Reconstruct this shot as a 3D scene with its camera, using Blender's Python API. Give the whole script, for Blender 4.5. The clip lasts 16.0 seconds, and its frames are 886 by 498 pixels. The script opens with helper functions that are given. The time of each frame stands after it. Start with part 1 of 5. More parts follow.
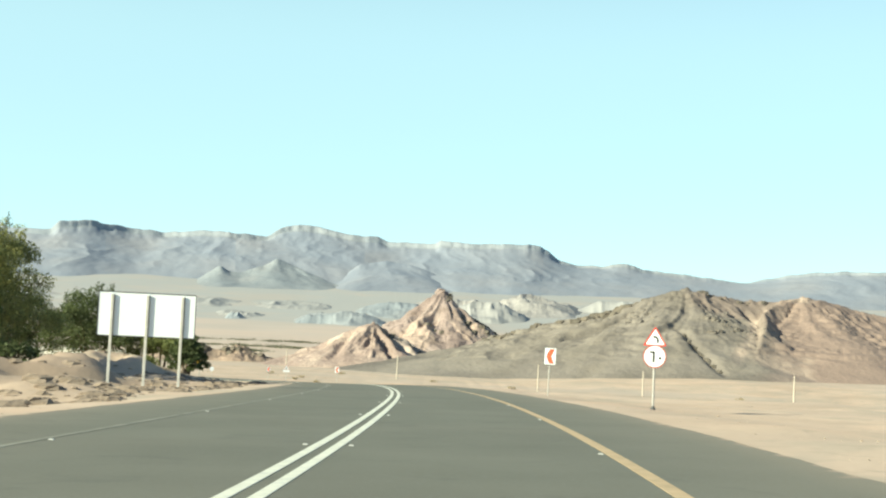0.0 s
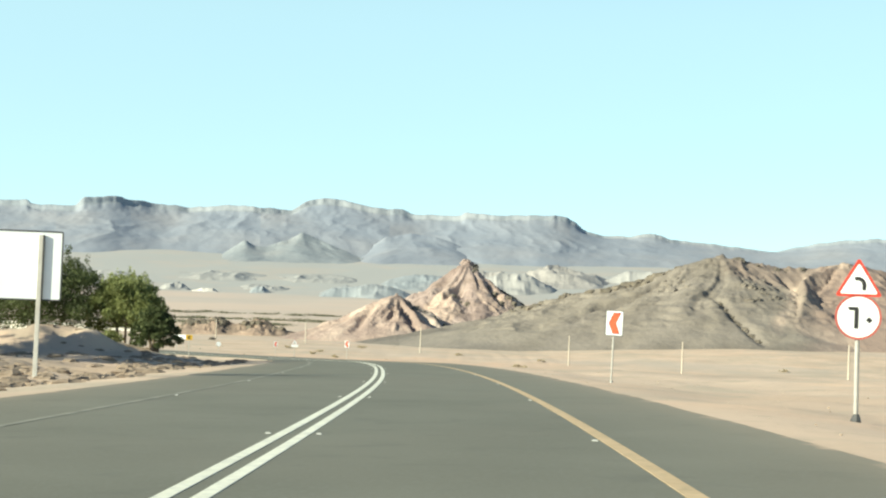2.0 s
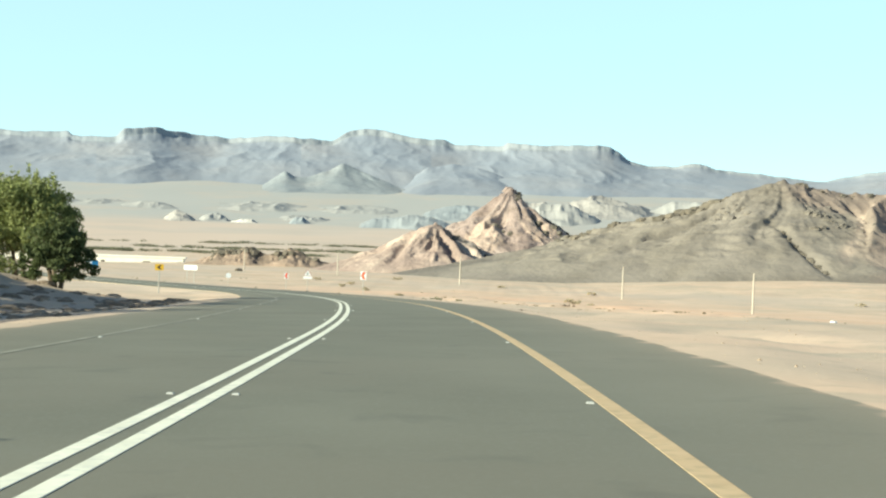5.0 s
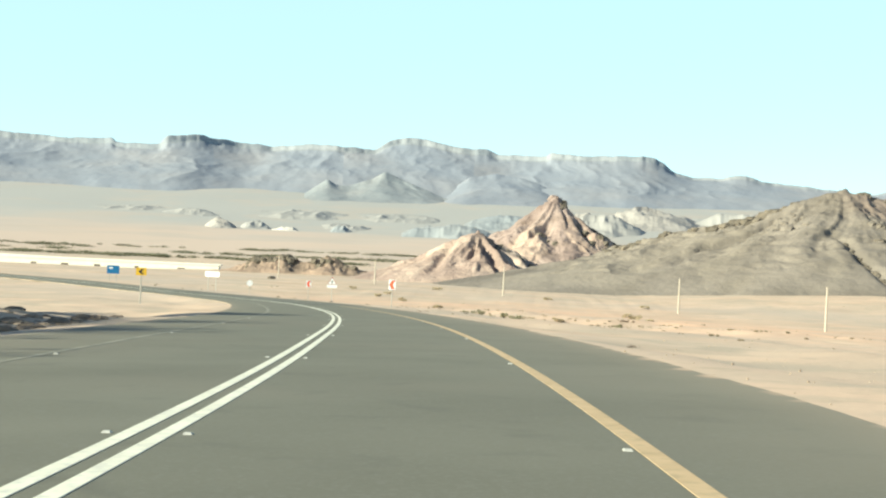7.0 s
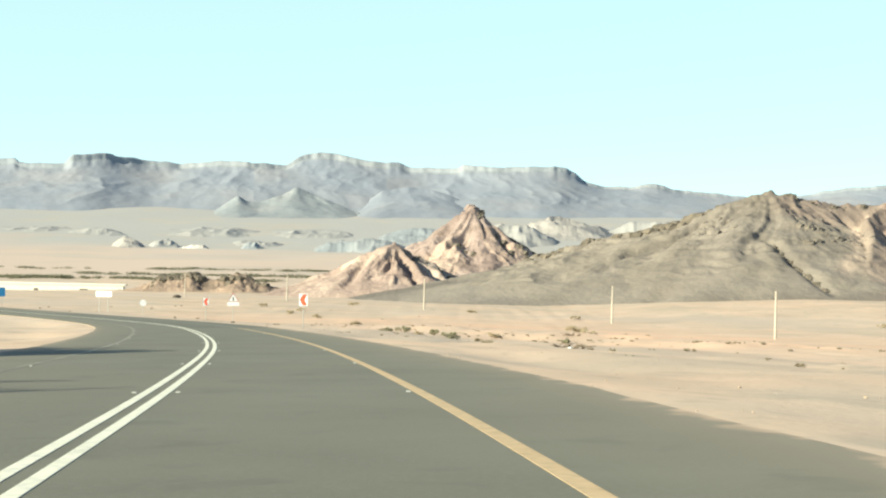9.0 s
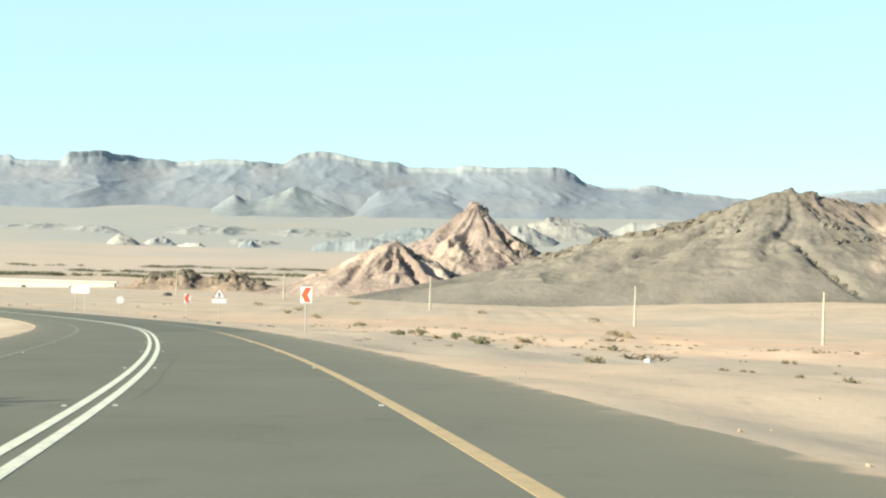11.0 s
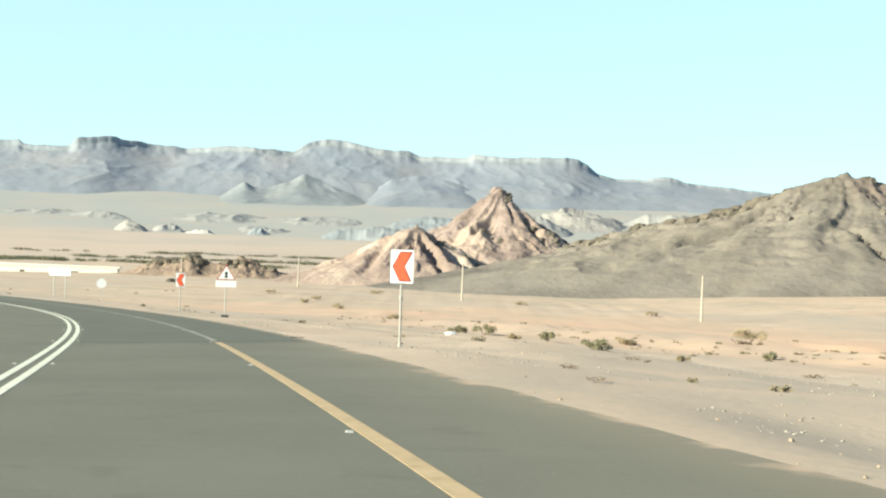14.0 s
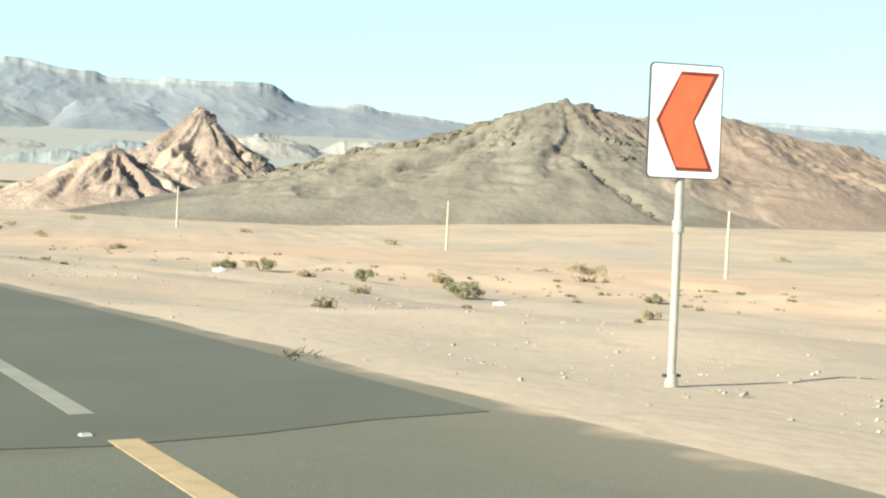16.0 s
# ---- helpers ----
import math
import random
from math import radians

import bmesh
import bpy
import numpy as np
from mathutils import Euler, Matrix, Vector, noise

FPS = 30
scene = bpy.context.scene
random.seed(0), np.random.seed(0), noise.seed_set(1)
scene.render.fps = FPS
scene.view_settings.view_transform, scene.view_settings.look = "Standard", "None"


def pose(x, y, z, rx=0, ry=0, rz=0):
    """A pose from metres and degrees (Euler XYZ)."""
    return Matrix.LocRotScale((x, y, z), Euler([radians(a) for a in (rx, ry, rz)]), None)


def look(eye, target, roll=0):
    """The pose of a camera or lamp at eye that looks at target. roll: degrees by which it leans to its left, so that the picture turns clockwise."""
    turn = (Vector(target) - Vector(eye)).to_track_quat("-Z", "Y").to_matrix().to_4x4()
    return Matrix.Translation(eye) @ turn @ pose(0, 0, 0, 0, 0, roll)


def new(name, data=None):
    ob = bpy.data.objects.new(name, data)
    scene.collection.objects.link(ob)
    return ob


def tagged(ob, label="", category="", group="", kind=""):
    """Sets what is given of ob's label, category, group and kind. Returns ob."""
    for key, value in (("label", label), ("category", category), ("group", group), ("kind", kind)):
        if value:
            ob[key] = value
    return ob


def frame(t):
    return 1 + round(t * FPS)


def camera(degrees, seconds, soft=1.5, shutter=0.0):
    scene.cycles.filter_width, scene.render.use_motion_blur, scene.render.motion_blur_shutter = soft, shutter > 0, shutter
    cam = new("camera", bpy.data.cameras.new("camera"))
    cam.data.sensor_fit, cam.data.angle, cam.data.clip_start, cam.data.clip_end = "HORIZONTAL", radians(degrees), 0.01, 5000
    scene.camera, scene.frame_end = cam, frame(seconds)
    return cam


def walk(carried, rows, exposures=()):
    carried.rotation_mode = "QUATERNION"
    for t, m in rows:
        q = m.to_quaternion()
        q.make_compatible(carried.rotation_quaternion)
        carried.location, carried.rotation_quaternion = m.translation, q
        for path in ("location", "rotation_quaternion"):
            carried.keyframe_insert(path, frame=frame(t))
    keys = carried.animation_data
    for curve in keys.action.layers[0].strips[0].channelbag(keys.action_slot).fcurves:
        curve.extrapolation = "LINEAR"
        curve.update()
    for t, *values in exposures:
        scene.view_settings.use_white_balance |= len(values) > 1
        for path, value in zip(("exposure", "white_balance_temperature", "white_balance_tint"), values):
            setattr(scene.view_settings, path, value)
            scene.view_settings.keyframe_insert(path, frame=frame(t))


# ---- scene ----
# ---- camera and its drive ----
cam = camera(36.0, 16.0, soft=2.2)
walk(cam, [
    (0.0, pose(1.90, -0.13, 1.14, 93.92, -2.55, -1.28)),
    (0.5, pose(2.28, 5.95, 1.06, 93.81, -2.11, -1.18)),
    (1.0, pose(2.58, 12.07, 0.97, 93.48, -3.44, -0.45)),
    (1.5, pose(2.82, 18.24, 0.87, 92.93, -2.23, -0.89)),
    (2.0, pose(2.97, 24.45, 0.76, 92.73, -1.96, -0.16)),
    (2.5, pose(3.08, 30.68, 0.64, 92.50, -1.76, -0.11)),
    (3.0, pose(3.16, 36.94, 0.51, 92.07, -1.82, 0.48)),
    (3.5, pose(3.29, 43.24, 0.38, 92.11, -1.78, 1.31)),
    (4.0, pose(3.38, 49.58, 0.23, 90.80, -2.12, 1.03)),
    (4.5, pose(3.40, 55.97, 0.08, 90.00, -1.89, 0.12)),
    (5.0, pose(3.35, 62.36, -0.07, 89.80, -1.92, 1.61)),
    (5.2, pose(3.29, 64.90, -0.13, 89.38, -2.01, 1.78)),
    (7.3, pose(2.17, 91.36, -0.80, 90.21, -2.53, 3.45)),
    (7.5, pose(2.01, 93.87, -0.87, 88.86, -2.42, -0.04)),
    (8.0, pose(1.49, 100.09, -1.05, 88.87, -2.99, -1.81)),
    (8.5, pose(0.89, 106.29, -1.23, 89.58, -2.66, -1.61)),
    (9.0, pose(0.22, 112.48, -1.41, 90.86, -1.11, -0.25)),
    (9.2, pose(-0.07, 114.96, -1.48, 90.40, -1.25, -0.52)),
    (11.3, pose(-3.04, 141.51, -2.42, 91.18, -1.67, -0.30)),
    (11.5, pose(-3.37, 144.12, -2.51, 91.51, -1.95, -0.30)),
    (12.0, pose(-4.27, 150.69, -2.76, 91.17, -2.48, -0.12)),
    (12.5, pose(-5.23, 157.29, -3.00, 91.90, -1.97, 1.66)),
    (13.0, pose(-6.28, 163.80, -3.23, 90.96, -2.26, 1.85)),
    (13.5, pose(-7.39, 170.25, -3.45, 91.43, -2.81, 1.97)),
    (14.0, pose(-8.55, 176.61, -3.66, 90.49, -2.13, -0.02)),
    (14.5, pose(-9.77, 183.00, -3.89, 89.56, -2.29, -2.52)),
    (15.0, pose(-11.12, 189.56, -4.12, 88.83, -2.65, -4.99)),
    (15.5, pose(-12.58, 196.32, -4.36, 88.63, -2.93, -9.52)),
    (16.0, pose(-14.04, 203.24, -4.59, 87.94, -2.58, -12.94)),
], exposures=[(0.0, 1.08, 6500, -3), (1.5, 1.07, 6480, -1), (2.0, 1.06, 6460, -0.5), (3.0, 1.07, 6450, 1), (3.5, 1.06, 6450, -1), (4.0, 1.1, 6450, -1), (5.0, 1.1, 6400, -2), (7.4, 1.18, 6600, 1), (8.2, 1.2, 6700, 4.5), (8.8, 1.18, 6700, 2), (9.2, 1.16, 6650, 1), (12.0, 1.12, 6520, 0.5), (12.5, 1.11, 6520, 1), (13.5, 1.11, 6520, 1), (14.0, 1.14, 6500, 1), (14.5, 1.19, 6450, 0), (15.0, 1.16, 6450, -1.5), (16.0, 1.23, 6500, -0.5)])

# ---- light: low sun from the left and a little behind, clear sky ----
SUN_FROM = Vector((-0.883, -0.469, 0.0)).normalized()
SUN_ELEV = radians(23)
world = bpy.data.worlds.new("world")
scene.world = world
world.use_nodes = True
wn = world.node_tree
sky = wn.nodes.new("ShaderNodeTexSky")
sky.sky_type = "NISHITA"
sky.sun_disc = False
sky.sun_elevation = SUN_ELEV
sky.sun_rotation = math.atan2(SUN_FROM.x, SUN_FROM.y)
sky.altitude = 1200
sky.air_density = 0.75
sky.dust_density = 0.3
sky.ozone_density = 1.0
haze = wn.nodes.new("ShaderNodeMix")  # thin dust over the whole sky
haze.data_type = "RGBA"
up = wn.nodes.new("ShaderNodeTexCoord")
rise = wn.nodes.new("ShaderNodeSeparateXYZ")
wn.links.new(up.outputs["Generated"], rise.inputs[0])
thin_out = wn.nodes.new("ShaderNodeMapRange")  # the dust thins out towards the zenith
thin_out.interpolation_type = "SMOOTHSTEP"
thin_out.inputs[1].default_value, thin_out.inputs[2].default_value = 0.2, 0.45
thin_out.inputs[3].default_value, thin_out.inputs[4].default_value = 0.62, 0.0
wn.links.new(rise.outputs[2], thin_out.inputs[0])
wn.links.new(thin_out.outputs[0], haze.inputs[0])
haze.inputs[7].default_value = (4.5, 6.45, 6.72, 1)
wn.links.new(sky.outputs[0], haze.inputs[6])
wn.links.new(haze.outputs[2], wn.nodes["Background"].inputs[0])
wn.nodes["Background"].inputs[1].default_value = 0.085
sun_data = bpy.data.lights.new("sun", "SUN")
sun_data.energy, sun_data.angle, sun_data.color = 4.95, radians(0.5), (1.0, 0.935, 0.76)
sun = new("sun", sun_data)
sun_dir = Vector((SUN_FROM.x * math.cos(SUN_ELEV), SUN_FROM.y * math.cos(SUN_ELEV), math.sin(SUN_ELEV)))
sun.matrix_world = look(sun_dir * 100, (0, 0, 0))


# ---- noise on arrays ----
def lattice(ix, iy, seed):
    h = (ix.astype(np.int64) * 374761393 + iy.astype(np.int64) * 668265263 + seed * 1442695041) & 0xFFFFFFFF
    h = ((h ^ (h >> 13)) * 1274126177) & 0xFFFFFFFF
    return ((h ^ (h >> 16)) & 0xFFFF) / 32767.5 - 1.0


def value(x, y, seed=0):
    ix, iy = np.floor(x), np.floor(y)
    fx, fy = x - ix, y - iy
    fx, fy = fx * fx * fx * (fx * (6 * fx - 15) + 10), fy * fy * fy * (fy * (6 * fy - 15) + 10)
    a, b = lattice(ix, iy, seed), lattice(ix + 1, iy, seed)
    c, d = lattice(ix, iy + 1, seed), lattice(ix + 1, iy + 1, seed)
    return (a + (b - a) * fx) * (1 - fy) + (c + (d - c) * fx) * fy


def fbm(x, y, octaves=4, seed=0):
    total, amp = 0.0, 0.5
    for k in range(octaves):
        total = total + amp * value(x, y, seed + k)
        x, y, amp = x * 2.03 + 17.1, y * 2.03 - 9.7, amp * 0.5
    return total


def ridged(x, y, octaves=4, seed=0):
    total, amp = 0.0, 0.5
    for k in range(octaves):
        total = total + amp * (1 - np.abs(value(x, y, seed + k)) * 1.6)
        x, y, amp = x * 2.03 + 11.3, y * 2.03 - 5.7, amp * 0.5
    return total


def ease(v, a, b):
    u = np.clip((v - a) / (b - a), 0, 1)
    return u * u * (3 - 2 * u)


# ---- the road's line: heading and fall every 12 m ----
NODES = np.arange(-68, 473, 12.0)
HEADING = [-11, -9.8, -8.5, -7.2] + [-6.03, -4.68, -3.33, -2.06, -1.11, -0.51, 0.21, 1.19, 2.35, 2.87, 4.32, 5.65, 6.15, 7.12, 7.85, 9.04,
           10.43, 11.41, 12.19, 12.9, 14.45] + [15.9 + 1.55 * k for k in range(21)]
FALL = [-0.6] * 4 + [-0.73, -0.73, -0.75, -0.94, -1.12, -1.24, -1.37, -1.38, -1.38, -1.6, -1.62, -1.72, -1.98, -2.07, -2.1, -2.02,
        -1.95, -1.97, -1.91, -1.88, -1.95] + [-1.9, -1.85, -1.8, -1.7, -1.6, -1.5, -1.4, -1.3, -1.2, -1.0, -0.9] + [-0.6] * 10
STEP = 0.5
ALONG = np.arange(-68, 466, STEP)
kernel = np.hanning(25) / np.hanning(25).sum()
smooth = lambda nodes: np.convolve(np.pad(np.interp(ALONG, NODES, nodes[:len(NODES)]), 12, mode="edge"), kernel, "valid")
TURN = np.radians(smooth(HEADING))
ROAD_X = np.cumsum(-np.sin(TURN) * STEP)
ROAD_Y = np.cumsum(np.cos(TURN) * STEP)
ROAD_Z = np.cumsum(np.tan(np.radians(smooth(FALL))) * STEP)
start = int(68 / STEP)
ROAD_X, ROAD_Y, ROAD_Z = ROAD_X - ROAD_X[start], ROAD_Y - ROAD_Y[start], ROAD_Z - ROAD_Z[start]
BANK = 0.019
EDGE_L, EDGE_R = -6.25, 6.05


def on_road(s, off, up=0.0):
    """The place at s metres along the road and off metres to the right of its middle."""
    a = np.interp(s, ALONG, TURN)
    return np.stack([np.interp(s, ALONG, ROAD_X) + np.cos(a) * off, np.interp(s, ALONG, ROAD_Y) + np.sin(a) * off,
                     np.interp(s, ALONG, ROAD_Z) + BANK * off + up], -1)


def road_place(x, y):
    """How far along the road and how far to its right the places lie."""
    shape = x.shape
    x, y = x.ravel(), y.ravel()
    s, off = np.empty_like(x), np.empty_like(x)
    px, py, pt, ps = ROAD_X[::4], ROAD_Y[::4], TURN[::4], ALONG[::4]
    for i in range(0, len(x), 4000):
        dx, dy = x[i:i + 4000, None] - px, y[i:i + 4000, None] - py
        j = (dx * dx + dy * dy).argmin(1)
        r = np.arange(len(j))
        dx, dy = dx[r, j], dy[r, j]
        off[i:i + 4000] = dx * np.cos(pt[j]) + dy * np.sin(pt[j])
        s[i:i + 4000] = ps[j] + np.clip(-dx * np.sin(pt[j]) + dy * np.cos(pt[j]), -2, 2)
    return s.reshape(shape), off.reshape(shape)


# mounds of dirt left of the road: x, y, radius along, radius across, height
MOUNDS = [(-28.0, 136.5, 12, 6.0, 2.8), (-11.2, 66.5, 5, 5, 0.32), (-17, 73, 5, 9, 1.3), (-21, 60, 6, 10, 1.1), (-33, 84, 8, 10, 0.8),
          (-14.5, 66, 2.2, 3.2, 0.7), (-24, 47, 5, 8, 0.7)]
PLAIN_D = [-600, -100, 0, 100, 200, 300, 376, 450, 560, 700, 900, 1500, 2500, 4000, 5000, 7000]
PLAIN_Z = [6, 1.5, 0, -3.6, -8.2, -11.6, -13.5, -14, -13, -14.5, -16, -11, 30, 165, 260, 420]


def ground_z(x, y):
    x, y = np.asarray(x, float), np.asarray(y, float)
    s, off = road_place(x, y)
    road = np.interp(s, ALONG, ROAD_Z)
    side = np.abs(off)
    d = np.tanh(y / 45) * np.hypot(y, 0.6 * x)
    plain = np.interp(d, PLAIN_D, PLAIN_Z) + 3.0 * fbm(x / 240, y / 240, 3, 5) * ease(np.abs(d), 250, 900)
    plain = plain + ease(np.abs(d), 1500, 3000) * 5 * fbm(x / 420, y / 420, 4, 71)
    verge = road + BANK * np.clip(off, -9, 9) - 0.05 - 0.22 * ease(side, 6.6, 11)
    far = ease(side, 14, 125)
    z = verge * (1 - far) + plain * far
    z = z - 1.45 * ease(off, 10.5, 30) * ease(y, 90, 230) * (1 - ease(off, 45, 110))
    rough = ease(side, 6.4, 9.5)
    z = z + rough * (0.16 * fbm(x / 3.1, y / 3.1, 4, 11) + 0.35 * fbm(x / 17, y / 17, 3, 23) + 0.025 * fbm(x / 1.6, y / 1.6, 2, 9))
    left = ease(-off, 8, 13) * ease(y, 20, 40) * (1 - ease(y, 150, 190)) * (1 - 0.8 * ease(y, 78, 92)) * (1 - ease(-off, 40, 60))
    z = z + left * (1.0 * fbm(x / 6.5, y / 4.5, 4, 31) + 0.95 * ridged(x / 6, y / 2.6, 4, 37) - 0.3)
    for mx, my, rx, ry, h in MOUNDS:
        q = ((x - mx) / np.where(x > mx, 0.6 * rx, rx)) ** 2 + ((y - my) / ry) ** 2
        z = z + h * np.exp(-q * 1.6) * ease(-off, 8.5, 12) * (1 + 0.5 * fbm(x / 2.5, y / 2.5, 3, 43))
    edge = -off + 1.6 * fbm(x / 7, y / 7, 3, 57)
    z = z + 0.25 * ease(edge, 12.5, 16) * ease(y, 84, 97) * (1 - ease(y, 124, 140)) * (1 + 0.3 * fbm(x / 5, y / 5, 3, 59))
    z = z + 4.5 * ease(x, 25, 130) * ease(y, 420, 545) * (1 - ease(y, 600, 660))
    z = z + 0.7 * ease(off, 52, 62) * (1 - ease(off, 66, 90)) * ease(s, 225, 250) * (1 - ease(s, 320, 360)) * (1 + fbm(x / 8, y / 8, 3, 93))
    bank_r = ease(off, 26, 33) * (1 - ease(off, 33, 60))
    z = z + bank_r * 0.35 * fbm(x / 9, y / 9, 3, 51)
    return np.where(side < 6.3, np.minimum(z, road + BANK * off - 0.05), z)


def dirt_amount(x, y):
    """How much brown dirt lies on the sand: on the banks and mounds left of the road."""
    s, off = road_place(x, y)
    d = ease(-off, 8.5, 11.5) * ease(y, 20, 40) * (1 - 0.75 * ease(y, 84, 110)) * (1 - ease(y, 142, 162)) * (1 - ease(-off, 45, 70))
    return np.clip(d * (0.75 + 0.9 * fbm(x / 4, y / 4, 4, 83)), 0, 1)


def gz(x, y):
    return float(ground_z(np.array([x]), np.array([y]))[0])


# ---- materials ----
def material(name, colors, scale=1.0, rough=0.9, bump=0.3, bump_scale=None, detail=6.0, metallic=0.0, spots=None, coords="Object", spec=0.3):
    """Colours: (position, rgb) along a noise; spots: (scale, rgb, amount) of a second, finer noise."""
    m = bpy.data.materials.new(name)
    m.use_nodes = True
    nt = m.node_tree
    b = nt.nodes["Principled BSDF"]
    b.inputs["Roughness"].default_value, b.inputs["Metallic"].default_value = rough, metallic
    b.inputs["Specular IOR Level"].default_value = spec
    tc = nt.nodes.new("ShaderNodeTexCoord")
    n1 = nt.nodes.new("ShaderNodeTexNoise")
    n1.inputs["Scale"].default_value, n1.inputs["Detail"].default_value = scale, detail
    nt.links.new(tc.outputs[coords], n1.inputs["Vector"])
    ramp = nt.nodes.new("ShaderNodeValToRGB")
    el = ramp.color_ramp.elements
    while len(el) < len(colors):
        el.new(0.5)
    for e, (pos, c) in zip(el, colors):
        e.position, e.color = pos, (*c, 1)
    nt.links.new(n1.outputs["Fac"], ramp.inputs[0])
    out = ramp.outputs[0]
    if spots:
        n2 = nt.nodes.new("ShaderNodeTexNoise")
        n2.inputs["Scale"].default_value, n2.inputs["Detail"].default_value = spots[0], 3
        nt.links.new(tc.outputs[coords], n2.inputs["Vector"])
        r2 = nt.nodes.new("ShaderNodeValToRGB")
        r2.color_ramp.elements[0].position, r2.color_ramp.elements[1].position = 0.5, 0.68
        r2.color_ramp.elements[0].color = (0, 0, 0, 1)
        r2.color_ramp.elements[1].color = (spots[2],) * 3 + (1,)
        nt.links.new(n2.outputs["Fac"], r2.inputs[0])
        mix = nt.nodes.new("ShaderNodeMix")
        mix.data_type = "RGBA"
        nt.links.new(r2.outputs[0], mix.inputs[0])
        nt.links.new(out, mix.inputs[6])
        mix.inputs[7].default_value = (*spots[1], 1)
        out = mix.outputs[2]
    nt.links.new(out, b.inputs["Base Color"])
    if bump:
        nb = nt.nodes.new("ShaderNodeTexNoise")
        nb.inputs["Scale"].default_value, nb.inputs["Detail"].default_value = bump_scale or scale * 6, 4
        nt.links.new(tc.outputs[coords], nb.inputs["Vector"])
        bp = nt.nodes.new("ShaderNodeBump")
        bp.inputs["Strength"].default_value = bump
        bp.inputs["Distance"].default_value = 0.5 / (bump_scale or scale * 6)
        nt.links.new(nb.outputs["Fac"], bp.inputs["Height"])
        nt.links.new(bp.outputs[0], b.inputs["Normal"])
    m["out"] = out.node.name
    return m


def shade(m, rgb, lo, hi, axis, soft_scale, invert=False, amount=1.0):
    """Mixes a second colour, such as distance haze, into a material along an axis of the object, with a ragged border.
    """
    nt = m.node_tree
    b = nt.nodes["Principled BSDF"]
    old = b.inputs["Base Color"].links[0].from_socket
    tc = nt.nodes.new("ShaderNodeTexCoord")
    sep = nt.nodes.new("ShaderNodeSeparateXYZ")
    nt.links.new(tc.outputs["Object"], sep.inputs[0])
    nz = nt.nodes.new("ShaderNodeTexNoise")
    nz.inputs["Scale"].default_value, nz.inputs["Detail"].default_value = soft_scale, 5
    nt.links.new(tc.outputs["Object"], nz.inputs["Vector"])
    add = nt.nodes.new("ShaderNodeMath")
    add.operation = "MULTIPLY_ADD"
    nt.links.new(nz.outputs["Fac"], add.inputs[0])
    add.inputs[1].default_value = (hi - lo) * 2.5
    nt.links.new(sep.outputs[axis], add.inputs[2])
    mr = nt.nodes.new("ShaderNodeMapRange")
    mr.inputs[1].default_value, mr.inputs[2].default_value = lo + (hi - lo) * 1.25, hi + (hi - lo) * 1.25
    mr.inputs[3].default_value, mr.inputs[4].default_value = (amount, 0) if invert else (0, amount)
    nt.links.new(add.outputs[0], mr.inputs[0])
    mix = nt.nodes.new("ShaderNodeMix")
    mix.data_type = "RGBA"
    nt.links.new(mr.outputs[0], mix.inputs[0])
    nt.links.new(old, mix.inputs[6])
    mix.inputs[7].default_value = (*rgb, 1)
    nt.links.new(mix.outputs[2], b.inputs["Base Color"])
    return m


SAND = material("desert_sand", [(0.25, (0.425, 0.312, 0.225)), (0.5, (0.53, 0.397, 0.293)), (0.75, (0.59, 0.453, 0.34))], scale=0.06, rough=0.95,
                bump=0.16, bump_scale=3.4, detail=9, spots=(0.05, (0.38, 0.315, 0.245), 0.75))
ASPHALT = material("worn_asphalt", [(0.3, (0.128, 0.124, 0.094)), (0.7, (0.163, 0.158, 0.122))], scale=0.35, rough=0.75, bump=0.35, bump_scale=70, detail=8,
                   spots=(22, (0.18, 0.178, 0.15), 0.5), spec=0.25)
NEW_ASPHALT = material("newer_asphalt", [(0.3, (0.112, 0.109, 0.084)), (0.7, (0.141, 0.137, 0.108))], scale=0.5, rough=0.75, bump=0.35, bump_scale=70, detail=8, spots=(22, (0.13, 0.13, 0.11), 0.5), spec=0.25)
WHITE_LINE = material("white_road_paint", [(0.3, (0.62, 0.60, 0.49)), (0.7, (0.75, 0.73, 0.60))], scale=3, rough=0.6, bump=0.2, bump_scale=60, spots=(9, (0.4, 0.4, 0.38), 0.5))
YELLOW_LINE = material("yellow_road_paint", [(0.3, (0.45, 0.32, 0.18)), (0.7, (0.53, 0.385, 0.225))], scale=3, rough=0.65, bump=0.2, bump_scale=60, spots=(7, (0.3, 0.24, 0.14), 0.5))
FADED_LINE = material("worn_yellow_road_paint", [(0.35, (0.205, 0.195, 0.16)), (0.65, (0.33, 0.31, 0.26))], scale=1.0, rough=0.7, bump=0.2, bump_scale=60)
WORN_LINE = material("rubbed_off_road_paint", [(0.35, (0.17, 0.162, 0.125)), (0.65, (0.27, 0.255, 0.20))], scale=1.2, rough=0.7, bump=0.2, bump_scale=60)
CONE_ROCK = material("pink_sandstone_rock", [(0.3, (0.20, 0.148, 0.128)), (0.5, (0.282, 0.215, 0.188)), (0.7, (0.365, 0.288, 0.25))], scale=0.05, bump=0.8, bump_scale=0.5, detail=9,
                     spots=(0.09, (0.17, 0.125, 0.10), 0.8))
CREAM_ROCK = material("cream_banded_sandstone", [(0.3, (0.215, 0.156, 0.13)), (0.5, (0.285, 0.212, 0.178)), (0.7, (0.355, 0.272, 0.228))], scale=0.05, bump=0.8, bump_scale=0.5, detail=9,
                      spots=(0.07, (0.48, 0.37, 0.29), 0.45))
